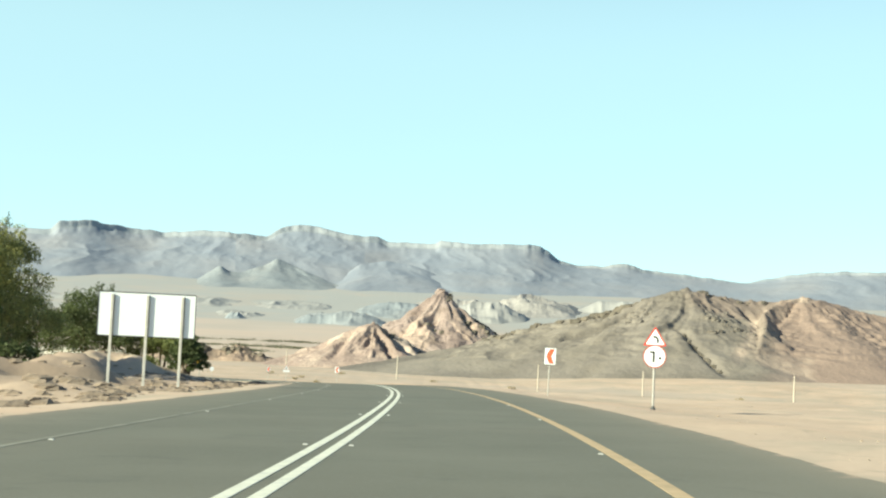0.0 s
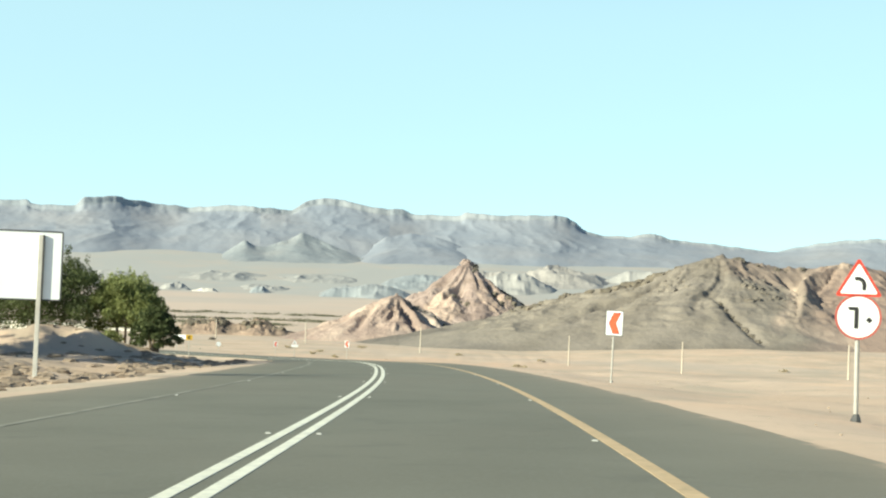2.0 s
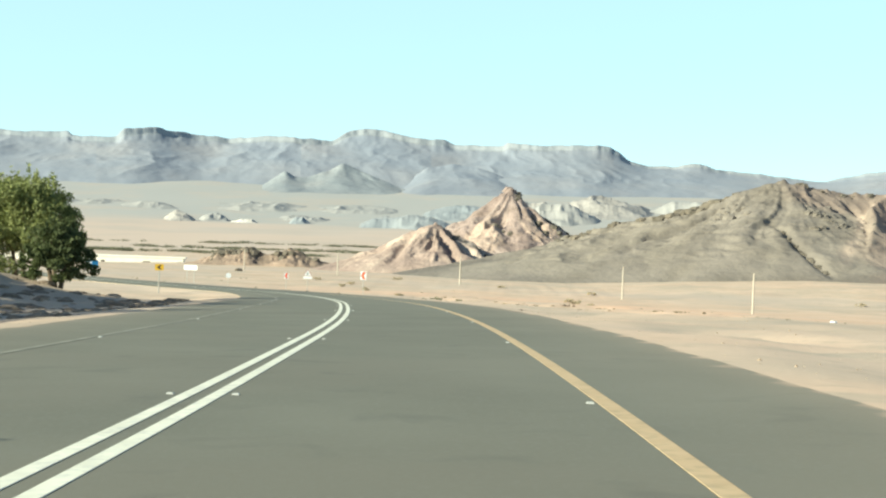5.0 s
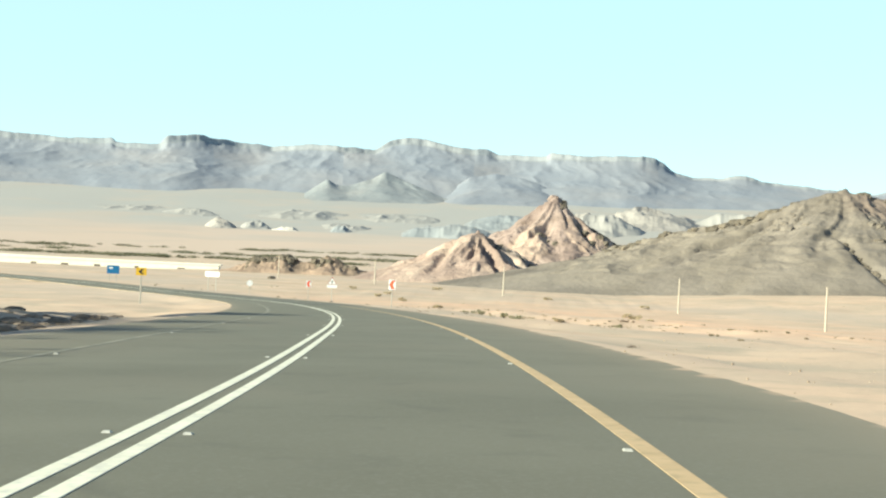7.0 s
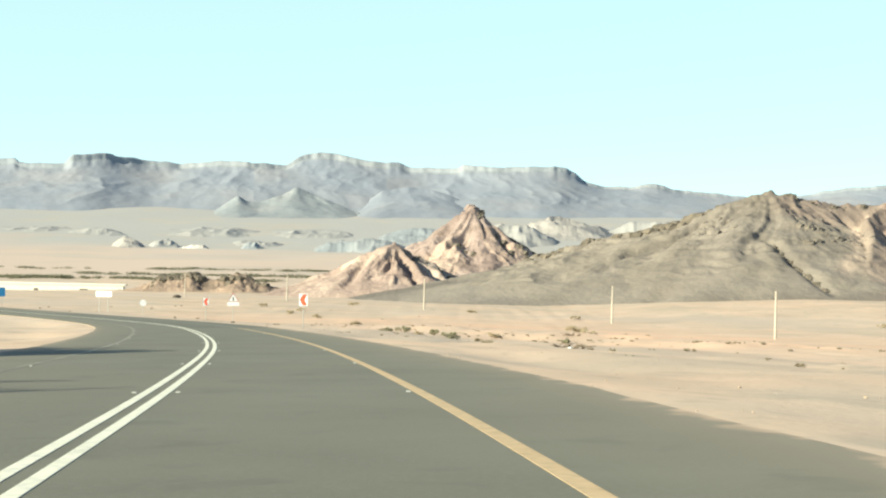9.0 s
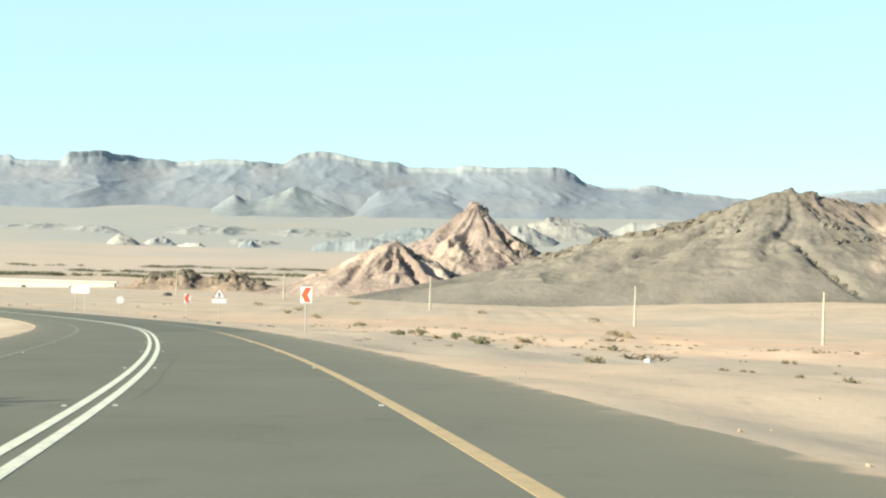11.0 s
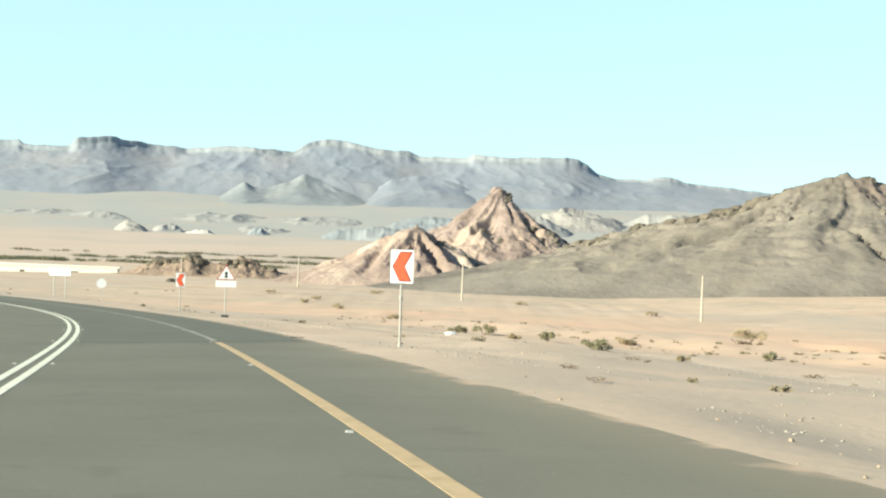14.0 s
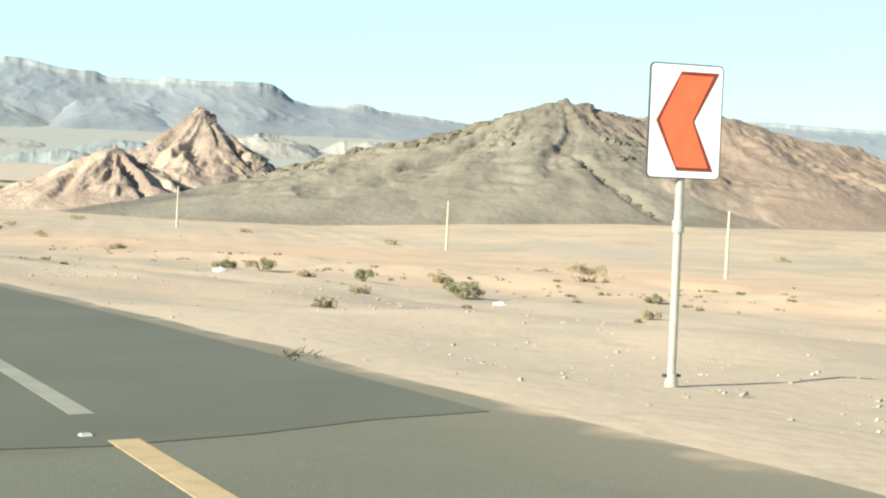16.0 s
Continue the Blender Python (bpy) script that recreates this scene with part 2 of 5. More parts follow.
RIDGE_ROCK = material("dark_brown_rock", [(0.3, (0.15, 0.115, 0.09)), (0.5, (0.25, 0.185, 0.14)), (0.7, (0.36, 0.26, 0.195))], scale=0.06, bump=0.8, bump_scale=0.6, detail=9)
HILL_ROCK = material("olive_grey_rock", [(0.3, (0.142, 0.122, 0.101)), (0.5, (0.185, 0.16, 0.134)), (0.72, (0.232, 0.20, 0.167))], scale=0.035, bump=0.45, bump_scale=0.45, detail=9,
                     spots=(0.05, (0.135, 0.115, 0.09), 0.4))
# dark rock, used for outcrops and to darken places that lie in shade
DARK_CRAG_SHADE = material("dark_crag_and_shade", [(0.3, (0.095, 0.082, 0.065)), (0.5, (0.135, 0.115, 0.09)), (0.7, (0.19, 0.158, 0.122))], scale=0.3, bump=0.7, bump_scale=2.0, detail=8)
# the blue grey of the mountain rocks is air haze put into their base colour
HAZY_ROCK = material("hazy_blue_grey_rock", [(0.3, (0.23, 0.256, 0.30)), (0.5, (0.25, 0.268, 0.302)), (0.7, (0.276, 0.28, 0.30))], scale=0.004, bump=0.1, bump_scale=0.03, detail=9)
HAZY_CLIFF = material("hazy_grey_cliff_rock", [(0.3, (0.222, 0.252, 0.285)), (0.5, (0.256, 0.276, 0.298)), (0.7, (0.298, 0.302, 0.308))], scale=0.002, bump=0.2, bump_scale=0.03, detail=9)
# spur and foothill greys, with distance haze mixed into the base colour
HAZY_DARK_ROCK = material("hazy_dark_grey_rock", [(0.3, (0.225, 0.247, 0.264)), (0.5, (0.245, 0.262, 0.274)), (0.7, (0.275, 0.282, 0.286))], scale=0.01, bump=0.2, bump_scale=0.05, detail=9)
HAZY_MID_ROCK = material("hazy_mid_grey_rock", [(0.3, (0.30, 0.295, 0.284)), (0.5, (0.322, 0.312, 0.296)), (0.7, (0.345, 0.33, 0.31))], scale=0.01, bump=0.1, bump_scale=0.05, detail=9)
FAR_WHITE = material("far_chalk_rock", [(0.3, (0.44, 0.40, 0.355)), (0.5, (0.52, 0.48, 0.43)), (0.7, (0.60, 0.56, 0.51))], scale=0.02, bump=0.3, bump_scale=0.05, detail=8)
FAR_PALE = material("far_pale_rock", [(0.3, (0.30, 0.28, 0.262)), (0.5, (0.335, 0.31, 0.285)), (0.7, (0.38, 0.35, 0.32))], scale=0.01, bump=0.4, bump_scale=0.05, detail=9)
def add_dirt(m, field, rgb):
    nt = m.node_tree
    b = nt.nodes["Principled BSDF"]
    old = b.inputs["Base Color"].links[0].from_socket
    at = nt.nodes.new("ShaderNodeAttribute")
    at.attribute_name = field
    mix = nt.nodes.new("ShaderNodeMix")
    mix.data_type = "RGBA"
    nt.links.new(at.outputs["Fac"], mix.inputs[0])
    nt.links.new(old, mix.inputs[6])
    mix.inputs[7].default_value = (*rgb, 1)
    nt.links.new(mix.outputs[2], b.inputs["Base Color"])


def add_spots(m, scale, rgb, lo, hi, amount):
    """Patches of another colour, ragged at their border."""
    nt = m.node_tree
    b = nt.nodes["Principled BSDF"]
    old = b.inputs["Base Color"].links[0].from_socket
    tc = nt.nodes.new("ShaderNodeTexCoord")
    nz = nt.nodes.new("ShaderNodeTexNoise")
    nz.inputs["Scale"].default_value, nz.inputs["Detail"].default_value, nz.inputs["Distortion"].default_value = scale, 7, 0.6
    nt.links.new(tc.outputs["Object"], nz.inputs["Vector"])
    mr = nt.nodes.new("ShaderNodeMapRange")
    mr.inputs[1].default_value, mr.inputs[2].default_value, mr.inputs[4].default_value = lo, hi, amount
    nt.links.new(nz.outputs["Fac"], mr.inputs[0])
    mix = nt.nodes.new("ShaderNodeMix")
    mix.data_type = "RGBA"
    nt.links.new(mr.outputs[0], mix.inputs[0])
    nt.links.new(old, mix.inputs[6])
    mix.inputs[7].default_value = (*rgb, 1)
    nt.links.new(mix.outputs[2], b.inputs["Base Color"])


add_spots(SAND, 0.11, (0.62, 0.435, 0.305), 0.52, 0.64, 0.5)
add_spots(SAND, 0.22, (0.36, 0.305, 0.235), 0.54, 0.66, 0.65)
add_spots(SAND, 0.035, (0.42, 0.352, 0.272), 0.50, 0.63, 0.45)
add_spots(SAND, 1.3, (0.33, 0.27, 0.205), 0.58, 0.70, 0.5)
add_dirt(SAND, "rust", (0.66, 0.425, 0.285))
add_dirt(SAND, "dirt", (0.33, 0.245, 0.18))
add_spots(ASPHALT, 0.12, (0.165, 0.153, 0.118), 0.48, 0.66, 0.6)
add_spots(ASPHALT, 1.1, (0.095, 0.092, 0.075), 0.58, 0.72, 0.45)
# far sand: a paler tone, then the grey of distance haze put into the colour
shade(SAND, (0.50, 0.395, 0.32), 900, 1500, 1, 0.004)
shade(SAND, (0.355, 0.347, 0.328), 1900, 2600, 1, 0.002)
add_spots(SAND, 0.006, (0.42, 0.355, 0.30), 0.50, 0.62, 0.5)


def add_drift(m):
    """Sand blown over the road's edges, thinning out inwards."""
    nt = m.node_tree
    b = nt.nodes["Principled BSDF"]
    old = b.inputs["Base Color"].links[0].from_socket
    at = nt.nodes.new("ShaderNodeAttribute")
    at.attribute_name = "sandy"
    tc = nt.nodes.new("ShaderNodeTexCoord")
    nz = nt.nodes.new("ShaderNodeTexNoise")
    nz.inputs["Scale"].default_value, nz.inputs["Detail"].default_value = 1.2, 8
    nt.links.new(tc.outputs["Object"], nz.inputs["Vector"])
    add = nt.nodes.new("ShaderNodeMath")
    nt.links.new(at.outputs["Fac"], add.inputs[0])
    nt.links.new(nz.outputs["Fac"], add.inputs[1])
    mr = nt.nodes.new("ShaderNodeMapRange")
    mr.inputs[1].default_value, mr.inputs[2].default_value, mr.inputs[4].default_value = 1.42, 1.62, 0.9
    nt.links.new(add.outputs[0], mr.inputs[0])
    mix = nt.nodes.new("ShaderNodeMix")
    mix.data_type = "RGBA"
    nt.links.new(mr.outputs[0], mix.inputs[0])
    film = nt.nodes.new("ShaderNodeMix")  # a thin film of dust on the shoulders
    film.data_type = "RGBA"
    part_of = nt.nodes.new("ShaderNodeMath")
    part_of.operation = "MULTIPLY"
    part_of.inputs[1].default_value = 0.6
    nt.links.new(at.outputs["Fac"], part_of.inputs[0])
    nt.links.new(part_of.outputs[0], film.inputs[0])
    nt.links.new(old, film.inputs[6])
    film.inputs[7].default_value = (0.27, 0.225, 0.165, 1)
    nt.links.new(film.outputs[2], mix.inputs[6])
    mix.inputs[7].default_value = (0.47, 0.345, 0.25, 1)
    nt.links.new(mix.outputs[2], b.inputs["Base Color"])


add_drift(ASPHALT)


# ---- mesh helpers ----
def mesh_object(name, verts, faces, mat, smooth_faces=False):
    me = bpy.data.meshes.new(name)
    me.from_pydata(verts, [], faces)
    me.materials.append(mat)
    if smooth_faces:
        me.polygons.foreach_set("use_smooth", [True] * len(me.polygons))
    me.update()
    return new(name, me)


def grid_object(name, X, Y, Z, mat, smooth_faces=True):
    ny, nx = X.shape
    idx = np.arange(nx * ny).reshape(ny, nx)
    faces = np.stack([idx[:-1, :-1], idx[:-1, 1:], idx[1:, 1:], idx[1:, :-1]], -1).reshape(-1, 4)
    return mesh_object(name, np.stack([X, Y, Z], -1).reshape(-1, 3).tolist(), faces.tolist(), mat, smooth_faces)


def spread(inner_a, inner_b, step, out_a, out_b, count):
    """Grid lines: even inside, wider and wider outside."""
    core = np.arange(inner_a, inner_b, step)
    def tail(length, n):
        r = (length / step) ** (1 / n) if n else 1
        k = step * (1.0 + np.arange(n))
        u = np.linspace(0, 1, n + 1)[1:]
        return length * u ** 3 * 0.9 + k * 0.5 + length * 0.1 * u ** 6
    return np.concatenate([(inner_a - tail(inner_a - out_a, count[0]))[::-1], core, core[-1] + tail(out_b - core[-1], count[1])])


# ---- ground ----
gx = spread(-48, 44, 0.7, -5600, 5600, (70, 70))
gy = spread(-4, 290, 0.8, -700, 5600, (24, 90))
GX, GY = np.meshgrid(gx, gy)
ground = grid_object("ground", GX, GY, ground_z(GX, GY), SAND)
dirt = ground.data.attributes.new("dirt", "FLOAT", "POINT")
dirt.data.foreach_set("value", dirt_amount(GX, GY).ravel().astype(np.float32))
rust = ground.data.attributes.new("rust", "FLOAT", "POINT")
GS, GO = road_place(GX, GY)
strip = ease(GO, 34, 52) * (1 - ease(GO, 110, 190)) * ease(GS, 195, 235) * (1 - ease(GS, 380, 440)) * (0.45 + 0.8 * fbm(GX / 14, GY / 14, 4, 91))
rust.data.foreach_set("value", np.clip(strip, 0, 1).ravel().astype(np.float32))
tagged(ground, "pale tan desert sand with gravel and dirt mounds", "ground", kind="structure")

# ---- road ----
rs = np.arange(-66, 462, 1.0)
cols = [(EDGE_L, -0.14), (EDGE_L + 0.02, 0.0), (EDGE_L + 0.7, 0.0), (-3.65, 0.0), (0, 0.0), (3.65, 0.0), (EDGE_R - 0.8, 0.0), (EDGE_R - 0.02, 0.0), (EDGE_R, -0.14)]
P = np.stack([on_road(rs, c + (0.22 * ease(rs, 60, 120) if c > 5.9 else 0) + (np.sign(c) * 0.10 * fbm(rs / 2.2, rs * 0 + c, 3, 3) if abs(c) > 5 else 0), u) for c, u in cols], 1)
road = grid_object("road", P[..., 0], P[..., 1], P[..., 2], ASPHALT, smooth_faces=False)
sandy = road.data.attributes.new("sandy", "FLOAT", "POINT")
sandy.data.foreach_set("value", np.tile([1.0, 1.0, 0.4, 0.1, 0, 0.1, 0.4, 1.0, 1.0], len(rs)).astype(np.float32))
tagged(road, "grey worn asphalt road bending to the left", "road", kind="structure")


def stripe(name, off, width, mat, label, a=-60.0, b=440.0):
    s = np.arange(a, b, 1.0)
    Q = np.stack([on_road(s, off - width / 2, 0.003), on_road(s, off - width / 2 + 0.006, 0.0055), on_road(s, off + width / 2 - 0.006, 0.0055), on_road(s, off + width / 2, 0.003)], 1)
    ob = grid_object(name, Q[..., 0], Q[..., 1], Q[..., 2], mat, smooth_faces=False)
    tagged(ob, label, "road marking", kind="structure")
    return ob


def patch(name, s0, s1, a, b, mat, label, up=0.004):
    """A strip of other asphalt between two distances along the road and two offsets, with ragged ends."""
    s = np.linspace(s0, s1, max(4, int((s1 - s0) / 1.5)))
    offs = np.linspace(a, b, 8)
    Q = np.stack([on_road(s + 1.2 * fbm(offs[k] / 1.3 + s * 0, s * 0, 2, 19) * (np.abs(s - s0) < 0.1) + (offs[k] - a) * 0.3 * (1 - (s - s0) / (s1 - s0)), offs[k], up) for k in range(8)], 1)
    ob = grid_object(name, Q[..., 0], Q[..., 1], Q[..., 2], mat, smooth_faces=False)
    tagged(ob, label, "asphalt patch", kind="structure")


patch("trim_patch", 209.8, 330, 0.3, EDGE_R - 0.12, NEW_ASPHALT, "darker newer asphalt laid over the lane and shoulder")
crack_s = np.arange(156, 171, 0.7)
crack_off = 0.42 + 0.012 * (crack_s - 152) + 0.10 * fbm(crack_s / 2.5, crack_s * 0, 3, 77)
C = np.stack([on_road(crack_s, crack_off - 0.004, 0.004), on_road(crack_s, crack_off + 0.004, 0.004)], 1)
tagged(grid_object("trim_crack", C[..., 0], C[..., 1], C[..., 2], NEW_ASPHALT, smooth_faces=False), "thin dark sealed crack along the asphalt", "crack", kind="structure")

stripe("trim_line", -0.135, 0.135, WHITE_LINE, "solid white centre line of a double line")
stripe("trim_line", 0.135, 0.135, WHITE_LINE, "solid white centre line of a double line")
stripe("trim_edge_line", 3.65, 0.17, YELLOW_LINE, "solid faded yellow edge line on asphalt", b=212.0)
stripe("trim_edge_line", 3.65, 0.15, FADED_LINE, "pale worn yellow edge line on newer asphalt", a=212.0)
stripe("trim_edge_line", -3.65, 0.14, WORN_LINE, "thin worn edge line nearly rubbed off the asphalt")


# ---- hills ----
def hill(name, spine, box, res, seed, mat, label, flute=0.3, flute_len=16.0, power=1.1, crag=0.03, knobs=0.03, warp=5.0, cuts=(), knob=None, cat="hill", apron=2.0, bands=0.0, calm=None, ledge=0.0, spurs=()):
    """A rocky hill about a crest line, with ribs that run down its flanks.
    spine: x, y, height over the plain, half width in front, half width behind; spurs: more such lines; cuts: x, y, x, y, depth, width of a gully."""
    x0, x1, y0, y1 = box
    X, Y = np.meshgrid(np.linspace(x0, x1, res[0]), np.linspace(y0, y1, res[1]))
    wx = X + warp * fbm(X / 34, Y / 34, 3, seed)
    wy = Y + warp * fbm(X / 34, Y / 34, 3, seed + 7)
    H, D, T = np.zeros_like(X), np.ones_like(X), np.zeros_like(X)
    run = 0.0
    for a, b in [(np.array(p, float), np.array(q, float)) for crest in (spine, *spurs) for p, q in zip(crest[:-1], crest[1:])]:
        ab = b[:2] - a[:2]
        u = np.clip(((wx - a[0]) * ab[0] + (wy - a[1]) * ab[1]) / (ab @ ab), 0, 1)
        cx, cy = a[0] + u * ab[0], a[1] + u * ab[1]
        front = (wy - cy) < 0
        wd = np.where(front, a[3] + u * (b[3] - a[3]), a[4] + u * (b[4] - a[4]))
        dist = np.hypot(wx - cx, wy - cy)
        h = (a[2] + u * (b[2] - a[2])) * np.clip(1 - dist / wd, 0, 1) ** power
        round_it = np.arctan2(wx - cx, cy - wy) * 0.45 * wd
        take = h > H
        H, D, T = np.where(take, h, H), np.where(take, dist / wd, D), np.where(take, run + u * np.hypot(*ab) + round_it, T)
        run += np.hypot(*ab)
    if knob:
        kx, ky, kh, kr = knob
        q = np.hypot(X - kx, Y - ky) + 1.6 * fbm(X / 5, Y / 5, 2, seed + 51)
        lump = kh - 8.0 * np.clip(q / kr, 0, 1.6) ** 3.2
    top = H.max()
    slope = np.clip(H / top, 0, 1)
    ribs = ridged(T / flute_len + 0.9 * fbm(X / 28, Y / 28, 3, seed + 3), D * 1.3 + seed, 4, seed + 11)
    flank = np.clip(np.sin(np.clip(D, 0, 1) * np.pi), 0, 1) ** 0.7 * (1 - 0.85 * ease(D + 0.25 * fbm(X / 30, Y / 30, 3, seed + 5), apron * 0.7, apron * 1.3))
    if calm:
        flank = flank * (1 - 0.45 * ease(X, *calm))
    H = H * (1 - flute * flank * (1 - ribs)) + top * crag * fbm(X / 8, Y / 8, 4, seed + 21) * ease(slope, 0.05, 0.4)
    H = H + top * knobs * np.maximum(ridged(X / 10, Y / 10, 3, seed + 31) - 0.35, 0) * (1 - ease(D, 0.12, 0.3)) * ease(slope, 0.15, 0.4)
    if ledge:  # beds of harder rock that stand out as broken steps
        beat = 2 * np.pi * (H / ledge + 1.1 * fbm(X / 26, Y / 26, 3, seed + 71))
        H = H + 0.13 * ledge * np.sin(beat) * ease(fbm(X / 17, Y / 17, 3, seed + 73), -0.15, 0.2) * ease(slope, 0.12, 0.3)
    for ax, ay, bx, by, deep, wide in cuts:
        u = np.clip(((X - ax) * (bx - ax) + (Y - ay) * (by - ay)) / ((bx - ax) ** 2 + (by - ay) ** 2), 0, 1)
        off = np.hypot(X - ax - u * (bx - ax) + 1.5 * fbm(X / 9, Y / 9, 2, seed + 41), Y - ay - u * (by - ay))
        H = H - deep * np.exp(-(off / wide) ** 2) * np.sin(np.clip(u, 0.03, 0.97) * np.pi) ** 0.5
    if knob:
        H = np.maximum(H, np.where(q < kr * 1.5, lump, 0))
    rim = np.minimum.reduce([(X - x0), (x1 - X), (Y - y0), (y1 - Y)]) / 12
    Z = ground_z(X, Y) - 1.0 + H * np.clip(rim, 0, 1)
    ob = grid_object(name, X, Y, Z, mat)
    tagged(ob, label, cat)
    layer = ob.data.attributes.new("band", "FLOAT", "POINT")
    stripes = ease(fbm(T / 15 + 0.25 * fbm(X / 20, Y / 20, 3, seed + 61), D * 0.8 + 0.02 * Z, 3, seed + 63), 0.05, 0.2) * ease(slope, 0.04, 0.12) * (1 - ease(slope, 0.6, 0.85))
    layer.data.foreach_set("value", np.clip(stripes * bands, 0, 1).ravel().astype(np.float32))
    height = lambda px, py: Z[np.clip(np.rint((np.asarray(py) - y0) / (y1 - y0) * (res[1] - 1)).astype(int), 0, res[1] - 1),
                              np.clip(np.rint((np.asarray(px) - x0) / (x1 - x0) * (res[0] - 1)).astype(int), 0, res[0] - 1)]
    return ob, height


def crags(owner, line, size, count, seed, mat, spread_out=1.5, sink=0.75, flat=0.65):
    """A strip of broken outcrop along a line of places on a hill: angular blocks that stand out of the slope."""
    ob, height = owner
    rng = np.random.default_rng(seed)
    line = np.array(line, float)
    run = np.concatenate([[0], np.cumsum(np.hypot(*np.diff(line, axis=0).T))])
    at = rng.random(count) * run[-1]
    at = at + 0.05 * run[-1] * np.sin(at / run[-1] * 40 + seed)
    cx = np.interp(at, run, line[:, 0]) + rng.normal(size=count) * spread_out
    cy = np.interp(at, run, line[:, 1]) + rng.normal(size=count) * spread_out
    low = height(cx, cy)
    verts, faces = [], []
    for x, y, z in zip(cx.tolist(), cy.tolist(), low.tolist()):
        r = 0.8 * size * (0.35 + 1.0 * rng.random() ** 2.2)
        n, tw, lean = len(verts), rng.uniform(0, 6.28), rng.normal(size=2) * 0.2
        for ring, (w, h) in enumerate(((1.2, -1.0), (1.05, 0.1), (0.85, 0.62), (0.42, 0.9))):
            for k in range(7):
                a = tw + k * 2 * math.pi / 7 + ring * 0.25
                q = r * w * rng.uniform(0.75, 1.2)
                hh = r * h * flat * rng.uniform(0.85, 1.15) + r * (0.5 - sink) * flat
                verts.append((x + 1.15 * math.cos(a) * q + lean[0] * hh, y + math.sin(a) * q + lean[1] * hh, z + hh))
        for ring in (0, 7, 14):
            for k in range(7):
                faces.append((n + ring + k, n + ring + (k + 1) % 7, n + ring + 7 + (k + 1) % 7, n + ring + 7 + k))
        faces.append(tuple(n + 21 + k for k in range(7)))
    rock = mesh_object("crag", verts, faces, mat)
    rock.parent = ob
    return rock


def add_band(m, rgb):
    """Paler rock in bands down the flanks."""
    nt = m.node_tree
    b = nt.nodes["Principled BSDF"]
    old = b.inputs["Base Color"].links[0].from_socket
    at = nt.nodes.new("ShaderNodeAttribute")
    at.attribute_name = "band"
    mix = nt.nodes.new("ShaderNodeMix")
    mix.data_type = "RGBA"
    nt.links.new(at.outputs["Fac"], mix.inputs[0])
    nt.links.new(old, mix.inputs[6])
    mix.inputs[7].default_value = (*rgb, 1)
    nt.links.new(mix.outputs[2], b.inputs["Base Color"])


add_band(CREAM_ROCK, (0.47, 0.375, 0.305))
add_band(HILL_ROCK, (0.285, 0.245, 0.195))
add_band(CONE_ROCK, (0.47, 0.345, 0.265))
add_dirt(HILL_ROCK, "red", (0.255, 0.187, 0.15))
add_dirt(HILL_ROCK, "pale", (0.42, 0.325, 0.255))
right_hill = hill("rocky_hill", [(2, 712, 3, 45, 30), (40, 694, 19, 85, 50), (75, 682, 29, 105, 55), (104, 675, 37, 110, 60), (120, 671, 44, 112, 65), (134, 668, 48, 112, 70), (150, 669, 45.3, 108, 70), (166, 672, 42.8, 100, 70),
                                 (179, 673, 43.2, 104, 70), (192, 674, 46.6, 114, 70), (204, 675, 45, 112, 70), (226, 678, 40, 112, 70), (255, 681, 37, 110, 70), (345, 690, 12, 80, 60)],
     (-50, 415, 540, 790), (560, 300), 101, HILL_ROCK, "olive grey rocky hill turning red brown with dark gullies", flute=0.15, flute_len=10.5, crag=0.022, knobs=0.05, warp=7, apron=0.72, bands=0.35, calm=(106, 126), ledge=3.0, spurs=[[(191, 674, 46.4, 60, 60), (178, 660, 41, 56, 56), (169, 648, 35.5, 50, 46), (163, 616, 23.5, 44, 40), (149, 586, 10.5, 36, 30)]],
     cuts=[(132, 562, 121, 630, 2.6, 2.2), (166, 640, 163, 660, 4, 2.2), (232, 606, 226, 634, 5, 2.6)])
ob = right_hill[0]
co = np.empty(len(ob.data.vertices) * 3, np.float32)
ob.data.vertices.foreach_get("co", co)
hx, hy, hz = co.reshape(-1, 3).T.astype(float)
wander = 9 * fbm(hx / 22, hy / 22, 4, 151)
red_part = np.maximum(ease(hx + wander - 0.22 * (hy - 600), 148, 172), 0.55 * ease(hx + wander, 128, 142) * ease(hy, 640, 655))
spur_x = np.interp(hy, (566, 588, 615, 648, 676), (138, 147, 160, 166, 188))
# paler along the spur's left flank and on the second peak
pale_flank = 0.9 * np.exp(-((hx - spur_x + 2.5 + 0.35 * wander) / 3.2) ** 2) * ease(hy, 572, 586) * (1 - ease(hy, 664, 676)) + np.exp(-((hx - 191 + 0.3 * wander) / 6) ** 2) * ease(hz, 27, 30)
foot_fan = 0.7 * ease(hx + wander, 148, 156) * (1 - ease(hx + wander, 172, 180)) * (1 - ease(hy + wander, 580, 604))
for field, amount in (("red", red_part), ("pale", np.clip(pale_flank + foot_fan, 0, 0.85) * (0.7 + 0.8 * fbm(hx / 5, hy / 5, 3, 153)))):
    ob.data.attributes.new(field, "FLOAT", "POINT").data.foreach_set("value", np.clip(amount, 0, 1).astype(np.float32))
crags(right_hill, [(34, 696), (60, 687), (75, 682)], 2.8, 26, 1, DARK_CRAG_SHADE, 2.2)
crags(right_hill, [(80, 681), (104, 675), (118, 671)], 3.6, 34, 2, DARK_CRAG_SHADE, 2.4)
crags(right_hill, [(120, 671), (136, 668), (160, 669), (190, 672)], 2.6, 26, 3, DARK_CRAG_SHADE, 1.4)
crags(right_hill, [(103, 640), (110, 648), (112, 655)], 2.6, 14, 4, HILL_ROCK, 3.0)
